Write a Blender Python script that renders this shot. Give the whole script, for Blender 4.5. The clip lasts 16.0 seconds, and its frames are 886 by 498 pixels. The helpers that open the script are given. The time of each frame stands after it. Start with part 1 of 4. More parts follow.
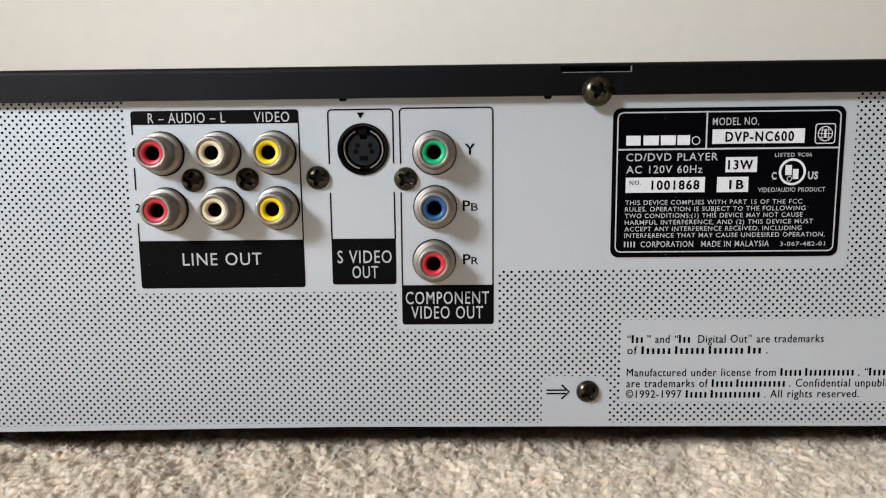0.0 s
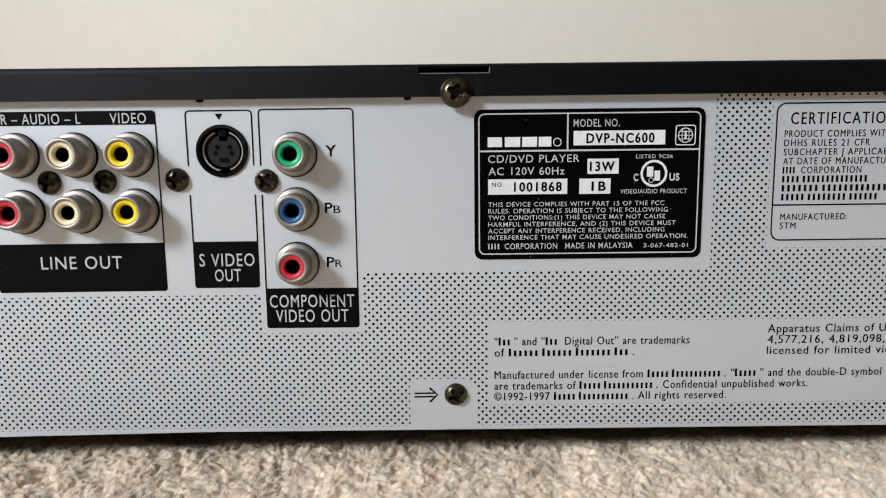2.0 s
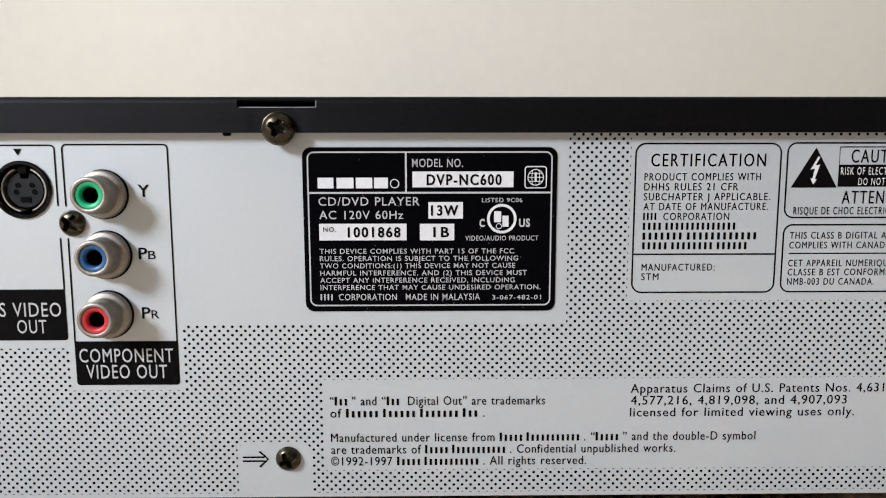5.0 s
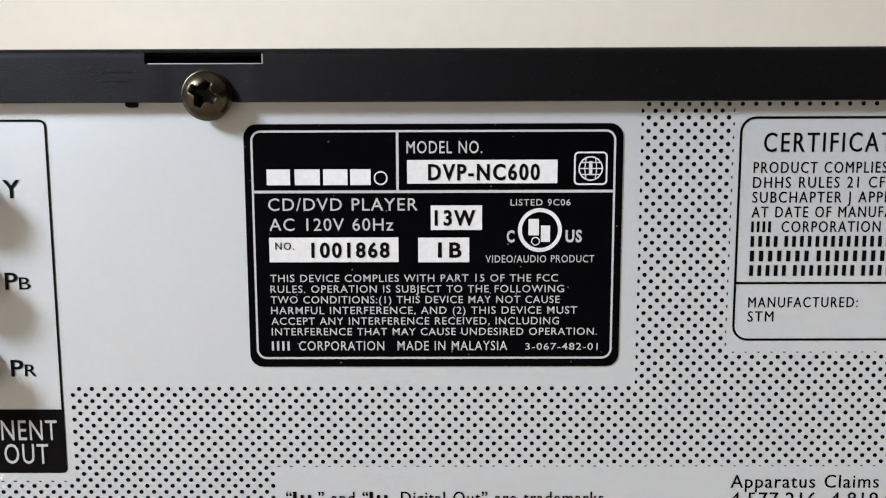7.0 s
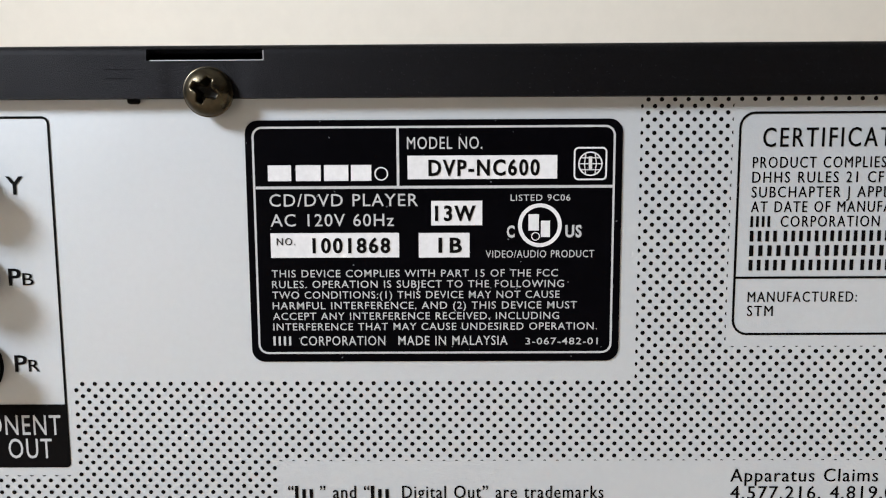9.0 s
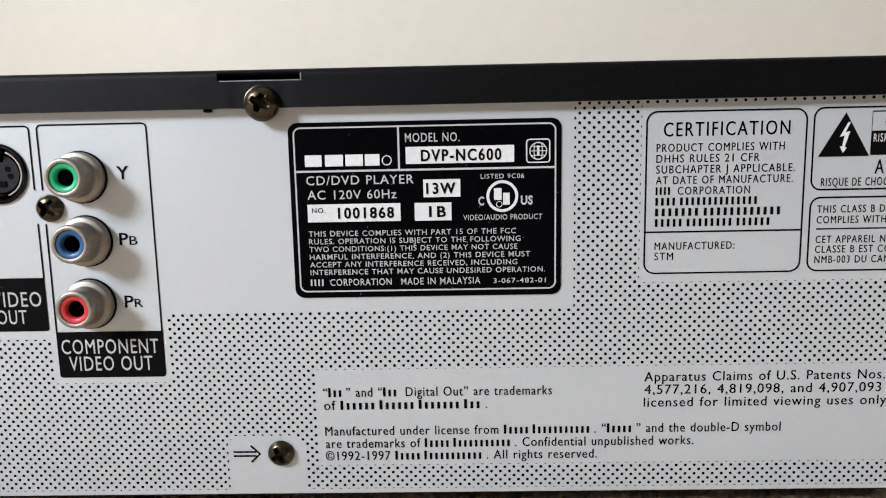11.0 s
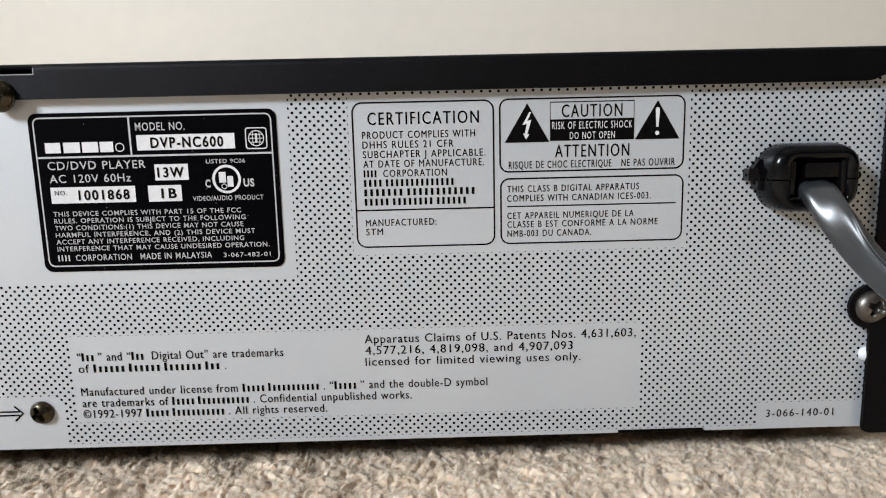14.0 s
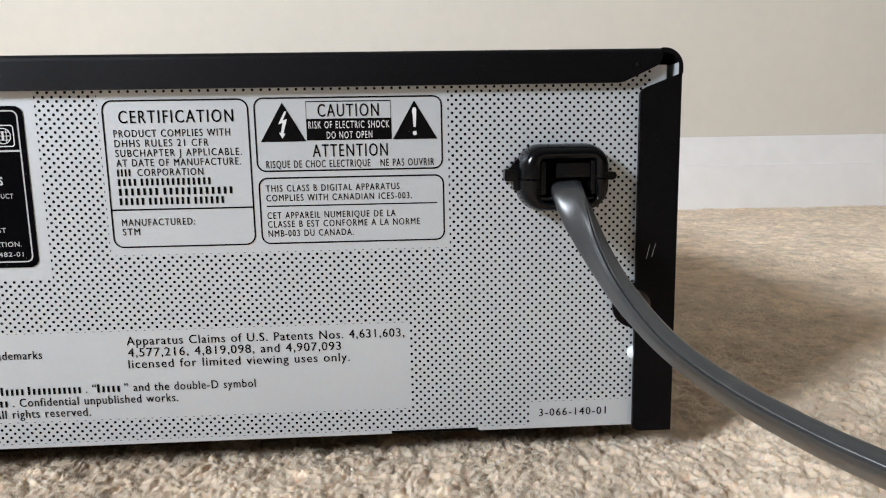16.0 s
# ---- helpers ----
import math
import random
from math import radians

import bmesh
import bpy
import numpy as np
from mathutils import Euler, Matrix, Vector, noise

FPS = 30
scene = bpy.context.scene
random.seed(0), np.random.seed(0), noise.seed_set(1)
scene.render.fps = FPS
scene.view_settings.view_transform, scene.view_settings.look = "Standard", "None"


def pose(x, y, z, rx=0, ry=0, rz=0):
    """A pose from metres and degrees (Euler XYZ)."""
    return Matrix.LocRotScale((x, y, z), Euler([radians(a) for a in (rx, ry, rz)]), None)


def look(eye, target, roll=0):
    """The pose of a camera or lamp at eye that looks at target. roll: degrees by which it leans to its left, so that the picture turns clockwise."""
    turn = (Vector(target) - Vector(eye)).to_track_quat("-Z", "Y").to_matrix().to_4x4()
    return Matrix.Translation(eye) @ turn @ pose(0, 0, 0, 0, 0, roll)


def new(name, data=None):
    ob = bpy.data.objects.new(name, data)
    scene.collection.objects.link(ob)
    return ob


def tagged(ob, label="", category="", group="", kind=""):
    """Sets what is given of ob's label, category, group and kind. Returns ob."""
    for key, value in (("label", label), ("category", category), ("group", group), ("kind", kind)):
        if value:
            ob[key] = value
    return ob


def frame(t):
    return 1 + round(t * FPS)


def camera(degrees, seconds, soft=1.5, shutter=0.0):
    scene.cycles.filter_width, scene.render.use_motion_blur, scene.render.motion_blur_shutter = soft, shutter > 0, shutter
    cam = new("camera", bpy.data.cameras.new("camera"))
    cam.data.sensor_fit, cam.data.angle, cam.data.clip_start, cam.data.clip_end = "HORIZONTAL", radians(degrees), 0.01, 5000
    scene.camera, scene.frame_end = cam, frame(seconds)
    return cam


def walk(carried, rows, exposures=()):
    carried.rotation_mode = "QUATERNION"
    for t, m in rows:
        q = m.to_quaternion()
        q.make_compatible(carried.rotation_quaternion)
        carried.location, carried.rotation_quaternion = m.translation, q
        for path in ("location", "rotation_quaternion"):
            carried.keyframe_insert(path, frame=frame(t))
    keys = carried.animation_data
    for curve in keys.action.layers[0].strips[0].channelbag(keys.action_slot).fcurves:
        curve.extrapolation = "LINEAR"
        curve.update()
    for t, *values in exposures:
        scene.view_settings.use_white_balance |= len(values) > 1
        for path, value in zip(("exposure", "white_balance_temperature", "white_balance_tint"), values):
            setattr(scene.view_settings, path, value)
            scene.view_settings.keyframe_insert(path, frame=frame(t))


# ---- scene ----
# Camera and its walk
cam = camera(70.0, 16.0, 1.15)
PATH = [
    (0, (6e-05, -0.1614, 0.07834), (-0.0029, 0.03705, 0.05364), -0.61),
    (0.5, (0.01222, -0.16053, 0.07914), (0.01001, 0.03786, 0.05387), -0.59),
    (1, (0.02193, -0.1602, 0.07863), (0.02131, 0.0382, 0.05336), -0.67),
    (1.5, (0.02651, -0.16016, 0.07829), (0.02661, 0.03825, 0.05315), -0.72),
    (2, (0.03172, -0.15978, 0.0789), (0.0326, 0.03861, 0.0536), -0.67),
    (2.5, (0.0403, -0.15933, 0.07941), (0.04251, 0.03903, 0.05394), -0.46),
    (3, (0.05047, -0.15884, 0.07944), (0.05197, 0.03958, 0.05439), -0.32),
    (3.5, (0.06042, -0.1577, 0.07925), (0.06298, 0.04061, 0.05344), -0.23),
    (4, (0.06902, -0.15648, 0.07813), (0.07247, 0.04184, 0.0525), -0.11),
    (4.5, (0.07044, -0.15651, 0.07729), (0.07402, 0.04184, 0.05193), -0.09),
    (5, (0.0699, -0.14415, 0.08693), (0.07298, 0.05448, 0.06373), -0.1),
    (5.2, (0.06968, -0.13724, 0.08854), (0.07271, 0.06143, 0.06574), -0.07),
    (7.3, (0.07088, -0.096, 0.08306), (0.07036, 0.10312, 0.06432), -0.21),
    (7.5, (0.0705, -0.09597, 0.08336), (0.06996, 0.10315, 0.06455), -0.22),
    (8, (0.07076, -0.09605, 0.08258), (0.07022, 0.10306, 0.06376), -0.22),
    (8.2, (0.07076, -0.09605, 0.08258), (0.07022, 0.10306, 0.06376), -0.22),
    (9.4, (0.07164, -0.09876, 0.08366), (0.0701, 0.10013, 0.06303), -0.49),
    (10.3, (0.07518, -0.10958, 0.088), (0.06963, 0.08839, 0.06013), -1.29),
    (10.5, (0.07399, -0.11696, 0.08725), (0.06997, 0.08148, 0.06267), -1.17),
    (10.7, (0.07269, -0.12375, 0.08545), (0.06894, 0.07507, 0.06403), -1.1),
    (10.8, (0.0734, -0.1275, 0.0849), (0.0699, 0.0711, 0.0605), -1.11),
    (11, (0.07488, -0.13508, 0.08365), (0.07174, 0.06319, 0.05759), -1.14),
    (11.5, (0.07761, -0.14525, 0.08416), (0.07517, 0.05274, 0.05601), -1.32),
    (12, (0.08252, -0.15167, 0.08422), (0.08075, 0.04627, 0.0557), -1.51),
    (12.5, (0.09199, -0.15325, 0.08798), (0.09034, 0.04421, 0.05626), -1.59),
    (12.8, (0.10125, -0.15299, 0.08634), (0.10025, 0.04443, 0.05298), -1.59),
    (13, (0.10724, -0.1528, 0.0852), (0.10659, 0.04461, 0.0531), -1.59),
    (13.5, (0.12012, -0.15197, 0.08354), (0.12174, 0.04544, 0.05153), -1.44),
    (14, (0.13419, -0.15196, 0.08265), (0.13716, 0.04561, 0.05171), -1.36),
    (14.5, (0.14744, -0.15147, 0.08448), (0.15163, 0.04593, 0.0526), -1.25),
    (15, (0.15993, -0.15154, 0.08273), (0.16616, 0.04599, 0.05205), -1.24),
    (15.5, (0.17089, -0.15177, 0.08142), (0.17889, 0.04567, 0.05054), -1.12),
    (16, (0.18613, -0.15354, 0.07956), (0.19653, 0.04413, 0.0509), -1.13),
]
walk(cam, [(t, look(eye, target, roll)) for t, eye, target, roll in PATH], [(0.0, -0.06), (4.0, 0.03), (6.5, 0.12), (10.8, 0.12), (12.5, 0.06), (16.0, 0.08)])

# World, window light
world = bpy.data.worlds.new("sky")
scene.world = world
world.use_nodes = True
sky = world.node_tree.nodes.new("ShaderNodeTexSky")
sky.sky_type, sky.sun_disc = "NISHITA", False
sky.sun_elevation, sky.sun_rotation = radians(35), radians(-60)
world.node_tree.links.new(sky.outputs[0], world.node_tree.nodes["Background"].inputs[0])
world.node_tree.nodes["Background"].inputs[1].default_value = 0.12

# Room: x to the right along the back wall, y away from the camera, z up
WALL_Y, FRONT_Y, LEFT_X, RIGHT_X, CEIL_Z = 0.71, -9.0, -1.5, 7.5, 2.9
# The window's wall stands askew: its own x points into the room, y along it, and the window is at its zero
SIDE = pose(-1.05, -0.84, 0, 0, 0, 14)
WIN_Y0, WIN_Y1, WIN_Z0, WIN_Z1 = -0.22, 0.22, 0.60, 1.11

lamp = bpy.data.lights.new("window_daylight", "AREA")
lamp.shape, lamp.size, lamp.size_y, lamp.energy, lamp.color = "RECTANGLE", WIN_Z1 - WIN_Z0 - 0.1, WIN_Y1 - WIN_Y0 - 0.1, 47.5, (0.915, 1.0, 1.11)
lamp_ob = new("window_daylight", lamp)
lamp_ob.matrix_world = SIDE @ pose(-0.05, 0, (WIN_Z0 + WIN_Z1) / 2, 0, -90, 0)
scene.view_settings.exposure = 0.0


# Materials
def material(name, color, rough=0.5, metal=0.0, grain=0.0, grain_scale=400.0, wear=0.0, wear_scale=30.0, bump=0.0, bump_scale=1500.0, specks=0.0, dust=0.026, speck_scale=1500.0, coat=0.0, spec=0.5, island=0.0, streak=0.0):
    """A principled material with colour variation at two scales, fine relief and sparse dust specks."""
    m = bpy.data.materials.new(name)
    m.use_nodes = True
    n, link = m.node_tree.nodes, m.node_tree.links.new
    b = n["Principled BSDF"]
    b.inputs["Base Color"].default_value = (*color, 1)
    b.inputs["Roughness"].default_value, b.inputs["Metallic"].default_value = rough, metal
    b.inputs["Coat Weight"].default_value, b.inputs["Specular IOR Level"].default_value = coat, spec
    where = n.new("ShaderNodeTexCoord").outputs["Object"]
    col = None

    def shade(fac, low, high, before):
        ramp = n.new("ShaderNodeMapRange")
        ramp.inputs["From Min"].default_value, ramp.inputs["From Max"].default_value = 0.3, 0.7
        ramp.inputs["To Min"].default_value, ramp.inputs["To Max"].default_value = low, high
        link(fac, ramp.inputs["Value"])
        mix = n.new("ShaderNodeVectorMath")
        mix.operation = "SCALE"
        if before is None:
            mix.inputs[0].default_value = color
        else:
            link(before, mix.inputs[0])
        link(ramp.outputs[0], mix.inputs["Scale"])
        return mix.outputs[0]

    def tex(scale, detail=3.0):
        t = n.new("ShaderNodeTexNoise")
        t.inputs["Scale"].default_value, t.inputs["Detail"].default_value = scale, detail
        link(where, t.inputs["Vector"])
        return t.outputs["Fac"]

    if grain:
        col = shade(tex(grain_scale), 1 - grain, 1 + grain, col)
    if wear:
        fac = tex(wear_scale, 5.0)
        col = shade(fac, 1 - wear, 1 + wear, col)
        r = n.new("ShaderNodeMapRange")
        r.inputs["To Min"].default_value, r.inputs["To Max"].default_value = rough + 0.12, rough - 0.08
        link(fac, r.inputs["Value"])
        link(r.outputs[0], b.inputs["Roughness"])
    if streak:
        mp = n.new("ShaderNodeMapping")
        mp.inputs["Scale"].default_value = (0.06, 1.0, 1.0)
        link(where, mp.inputs["Vector"])
        t = n.new("ShaderNodeTexNoise")
        t.inputs["Scale"].default_value, t.inputs["Detail"].default_value = 700.0, 4.0
        link(mp.outputs[0], t.inputs["Vector"])
        col = shade(t.outputs["Fac"], 1 - streak, 1 + streak, col)
    if island:
        g = n.new("ShaderNodeNewGeometry")
        r = n.new("ShaderNodeMapRange")
        r.inputs["To Min"].default_value, r.inputs["To Max"].default_value = 1 - island, 1 + island
        link(g.outputs["Random Per Island"], r.inputs["Value"])
        mix = n.new("ShaderNodeVectorMath")
        mix.operation = "SCALE"
        if col is None:
            mix.inputs[0].default_value = color
        else:
            link(col, mix.inputs[0])
        link(r.outputs[0], mix.inputs["Scale"])
        col = mix.outputs[0]
    if specks:
        v = n.new("ShaderNodeTexVoronoi")
        v.inputs["Scale"].default_value = speck_scale
        link(where, v.inputs["Vector"])
        near = n.new("ShaderNodeMath")
        near.operation, near.inputs[1].default_value = "LESS_THAN", 0.17
        link(v.outputs["Distance"], near.inputs[0])
        rare = n.new("ShaderNodeMath")
        rare.operation, rare.inputs[1].default_value = "LESS_THAN", specks
        sep = n.new("ShaderNodeSeparateColor")
        link(v.outputs["Color"], sep.inputs[0])
        link(sep.outputs[0], rare.inputs[0])
        both = n.new("ShaderNodeMath")
        both.operation = "MULTIPLY"
        link(near.outputs[0], both.inputs[0])
        link(rare.outputs[0], both.inputs[1])
        mix = n.new("ShaderNodeMix")
        mix.data_type = "RGBA"
        link(both.outputs[0], mix.inputs["Factor"])
        if col is None:
            mix.inputs["A"].default_value = (*color, 1)
        else:
            link(col, mix.inputs["A"])
        mix.inputs["B"].default_value = (dust, dust, dust * 1.07, 1)
        col = mix.outputs["Result"]
    if col is not None:
        link(col, b.inputs["Base Color"])
    if bump:
        t = tex(bump_scale, 4.0)
        bm = n.new("ShaderNodeBump")
        bm.inputs["Strength"].default_value, bm.inputs["Distance"].default_value = bump, 0.0004
        link(t, bm.inputs["Height"])
        link(bm.outputs[0], b.inputs["Normal"])
    return m


M_WALL = material("cream_wall_paint", (0.75, 0.695, 0.605), 0.75, grain=0.015, grain_scale=60, wear=0.02, wear_scale=1.6, bump=0.15, bump_scale=220)
# Added dark tone for the unseen walls, to cut the fill light
M_UNSEEN_WALL = material("unseen_dark_wall_paint", (0.20, 0.175, 0.15), 0.8, grain=0.02, grain_scale=60, wear=0.03, wear_scale=1.6)
M_CEIL = material("white_ceiling_paint", (0.8, 0.79, 0.76), 0.9, wear=0.02, wear_scale=2)
M_TRIM = material("white_trim_paint", (0.93, 0.9, 0.87), 0.36, grain=0.02, grain_scale=40, wear=0.03, wear_scale=6)
M_CARPET = material("beige_carpet_yarn", (0.735, 0.588, 0.447), 0.95, grain=0.2, grain_scale=130, wear=0.15, wear_scale=22, bump=0.2, bump_scale=2600, spec=0.12, island=0.12)
yarn = M_CARPET.node_tree.nodes["Principled BSDF"]
yarn.inputs["Subsurface Weight"].default_value, yarn.inputs["Subsurface Scale"].default_value = 0.7, 0.0018
yarn.inputs["Subsurface Radius"].default_value = (1.0, 0.75, 0.55)
M_FUZZ = bpy.data.materials.new("loose_wool_fibre")
M_FUZZ.use_nodes = True
f_n, f_link = M_FUZZ.node_tree.nodes, M_FUZZ.node_tree.links.new
f_d, f_t, f_m = f_n.new("ShaderNodeBsdfDiffuse"), f_n.new("ShaderNodeBsdfTranslucent"), f_n.new("ShaderNodeMixShader")
f_d.inputs["Color"].default_value = f_t.inputs["Color"].default_value = (0.78, 0.68, 0.56, 1)
f_link(f_d.outputs[0], f_m.inputs[1])
f_link(f_t.outputs[0], f_m.inputs[2])
f_link(f_m.outputs[0], f_n["Material Output"].inputs["Surface"])
M_PANEL = material("silver_grey_paint", (0.545, 0.567, 0.588), 0.38, 0.36, grain=0.012, grain_scale=900, wear=0.02, wear_scale=25, bump=0.05, bump_scale=3500)
M_COVER = material("dark_powder_coat", (0.0015, 0.0014, 0.0017), 0.46, spec=0.11, streak=0.25, grain=0.6, grain_scale=2600, wear=0.3, wear_scale=60, bump=0.3, bump_scale=7000, specks=0.09, dust=0.05, speck_scale=2800)
M_COVER.node_tree.nodes["Principled BSDF"].inputs["Specular Tint"].default_value = (1.0, 0.96, 1.02, 1)
M_STEEL = material("zinc_plated_steel", (0.45, 0.46, 0.47), 0.4, 0.8, wear=0.06)
M_BLACK = material("black_print", (0.003, 0.0026, 0.0026), 0.55, grain=0.1, spec=0.04, specks=0.012, dust=0.08)
M_WHITE = material("white_print", (0.66, 0.645, 0.645), 0.5, grain=0.05, grain_scale=1500, wear=0.06, wear_scale=160)
M_INK = material("pale_grey_print", (0.46, 0.455, 0.455), 0.5, grain=0.05, grain_scale=1500)
M_LABEL = material("black_label_film", (0.0012, 0.0011, 0.0017), 0.4, grain=0.2, spec=0.02, specks=0.03, dust=0.16)
M_NICKEL = material("dull_nickel", (0.30, 0.265, 0.228), 0.48, 0.88, grain=0.05, grain_scale=1200, wear=0.12, wear_scale=300, bump=0.1, bump_scale=2500)
M_SCREW = material("dark_bronze_plating", (0.07, 0.057, 0.037), 0.27, 0.95, grain=0.15, grain_scale=1500, wear=0.2, wear_scale=400)
# Dark colour that paints the shade inside the screws' cross recesses
M_RECESS_SHADE = material("recess_shade", (0.012, 0.010, 0.008), 0.5, 0.3, grain=0.3, grain_scale=2500, spec=0.3)
M_SCREW_SILVER = material("grey_steel_plating", (0.17, 0.155, 0.14), 0.35, 0.95, wear=0.15, wear_scale=400)
M_PLASTIC = material("black_plastic", (0.002, 0.002, 0.0024), 0.16, spec=0.22, wear=0.15, wear_scale=120, bump=0.06, bump_scale=1500)
# Matt black for plastic parts, and for shade painted into holes
M_VOID = material("matt_black_plastic_and_hole_shade", (0.003, 0.003, 0.003), 0.8, spec=0.05)
M_BLOCK = material("dark_grey_plastic", (0.007, 0.0074, 0.0085), 0.5, spec=0.2)
M_CORD = material("grey_vinyl_cord", (0.021, 0.0225, 0.024), 0.3, spec=0.9, coat=0.3, grain=0.06, wear=0.1, wear_scale=70)
M_KNOB = material("white_plastic", (0.62, 0.63, 0.64), 0.4)
M_RED = material("red_plastic", (0.52, 0.02, 0.03), 0.4)
M_CREAM = material("cream_plastic", (0.72, 0.60, 0.38), 0.4)
M_YELLOW = material("yellow_plastic", (0.78, 0.56, 0.0), 0.4)
M_GREEN = material("green_plastic", (0.0, 0.36, 0.14), 0.4)
M_BLUE = material("blue_plastic", (0.012, 0.075, 0.20), 0.4)
M_GLASS = bpy.data.materials.new("window_glass")
M_GLASS.use_nodes = True
g_b = M_GLASS.node_tree.nodes["Principled BSDF"]
g_b.inputs["Transmission Weight"].default_value, g_b.inputs["Roughness"].default_value, g_b.inputs["IOR"].default_value = 1.0, 0.0, 1.45


# Mesh helpers; panel sizes are in millimetres
MM = 0.001
BASE = Vector((0.0353, 0.178, 0.0))
LIFT = 0.005


def finish(name, mesh, mat, smooth=None):
    ob = new(name, mesh)
    if mat is not None and not mesh.materials:
        mesh.materials.append(mat)
    if smooth is not None and len(mesh.polygons):
        mesh.polygons.foreach_set("use_smooth", [True] * len(mesh.polygons))
        mesh.set_sharp_from_angle(angle=radians(smooth))
    return ob


def hang(ob, parent, m=None):
    ob.parent = parent
    if parent.type == "EMPTY":
        ob.matrix_parent_inverse = Matrix.Translation(-parent.location)
    if m is not None:
        ob.matrix_basis = m
    return ob


def part(name, bm, mat, parent, label="", smooth=None, m=None):
    """Links a bmesh as one mesh object under a thing or a part."""
    if isinstance(bm, bpy.types.Mesh):
        mesh = bm
    else:
        mesh = bpy.data.meshes.new(name)
        bmesh.ops.recalc_face_normals(bm, faces=bm.faces)
        bm.to_mesh(mesh)
        bm.free()
    ob = finish(name, mesh, mat, smooth)
    hang(ob, parent, m)
    return tagged(ob, label) if label else ob


def thing(name, at, label, category, group=""):
    ob = new(name)
    ob.location = at
    ob.empty_display_size = 0.05
    return tagged(ob, label, category, group)


def setting(name, bm, mat, label, smooth=None):
    mesh = bpy.data.meshes.new(name)
    bmesh.ops.recalc_face_normals(bm, faces=bm.faces)
    bm.to_mesh(mesh)
    bm.free()
    return tagged(finish(name, mesh, mat, smooth), label, name.split("_")[0], kind="structure")


def box(bm, x0, x1, y0, y1, z0, z1, bevel=0.0, seg=2):
    made = bmesh.ops.create_cube(bm, size=1, matrix=Matrix.LocRotScale(((x0 + x1) / 2, (y0 + y1) / 2, (z0 + z1) / 2), None, (x1 - x0, y1 - y0, z1 - z0)))
    if bevel:
        edges = list({e for v in made["verts"] for e in v.link_edges})
        bmesh.ops.bevel(bm, geom=edges, offset=bevel, segments=seg, profile=0.5, affect="EDGES")
    return bm


def P(x, y, z):
    """A point from the panel's print coordinates: x to the right, y into the player, z up from the carpet datum. The sheet's print runs a little long to the right, and its lower edge sags at the other end."""
    u, w = x / 100, z / 100
    sag = 0.95 * min(0.0, u + 0.3) ** 2 * (1 - w)
    return Vector(((x - 0.32 + 0.38 * u + 0.28 * u * u) * MM, y * MM, (z - 0.32 - sag - 0.27 * u + 0.11 * w + 0.31 * u * w + 0.2 * w * w) * MM + LIFT))


def pbox(bm, x0, x1, y0, y1, z0, z1, bevel=0.0):
    """A box on the panel, in millimetres."""
    a, b = P(x0, y0, z0), P(x1, y1, z1)
    return box(bm, a.x, b.x, a.y, b.y, a.z, b.z, bevel)


def plate(bm, outline, y0, y1, bevel=0.0):
    """A flat plate with the outline (x, z in mm) between the depths y0 (outside) and y1."""
    front = [bm.verts.new(P(x, y0, z)) for x, z in outline]
    back = [bm.verts.new(P(x, y1, z)) for x, z in outline]
    n = len(outline)
    bm.faces.new(front)
    bm.faces.new(back[::-1])
    for i in range(n):
        bm.faces.new((front[i], back[i], back[(i + 1) % n], front[(i + 1) % n]))
    return bm


def arc(cx, cz, r, a0, a1, n=6):
    return [(cx + r * math.cos(radians(a0 + (a1 - a0) * i / n)), cz + r * math.sin(radians(a0 + (a1 - a0) * i / n))) for i in range(n + 1)]


def rounded(x0, x1, z0, z1, r, n=6):
    """A rounded rectangle's outline; r: one radius, or four from the top right round to the left."""
    r = r if isinstance(r, tuple) else (r,) * 4
    out = []
    for (cx, cz, sx, sz), q, a in zip(((x1, z1, -1, -1), (x0, z1, 1, -1), (x0, z0, 1, 1), (x1, z0, -1, 1)), r, (0, 90, 180, 270)):
        out += arc(cx + sx * q, cz + sz * q, q, a, a + 90, n) if q else [(cx, cz)]
    return out


def lathe(bm, profile, seg=40):
    """Turns (radius, height out of the panel) in mm round the outward axis."""
    rings = []
    for r, h in profile:
        if r < 1e-6:
            rings.append([bm.verts.new((0, -h * MM, 0))])
        else:
            rings.append([bm.verts.new((r * MM * math.cos(math.tau * i / seg), -h * MM, r * MM * math.sin(math.tau * i / seg))) for i in range(seg)])
    for a, b in zip(rings, rings[1:]):
        for i in range(seg):
            j = (i + 1) % seg
            if len(a) == 1:
                bm.faces.new((a[0], b[i], b[j]))
            elif len(b) == 1:
                bm.faces.new((a[i], b[0], a[j]))
            else:
                bm.faces.new((a[i], b[i], b[j], a[j]))
    return bm


def loft(bm, loops, close=True):
    rings = [[bm.verts.new(v) for v in loop] for loop in loops]
    for a, b in zip(rings, rings[1:]):
        n = len(a)
        for i in range(n):
            bm.faces.new((a[i], b[i], b[(i + 1) % n], a[(i + 1) % n]))
    if close:
        bm.faces.new(rings[-1])
        bm.faces.new(rings[0][::-1])
    return bm


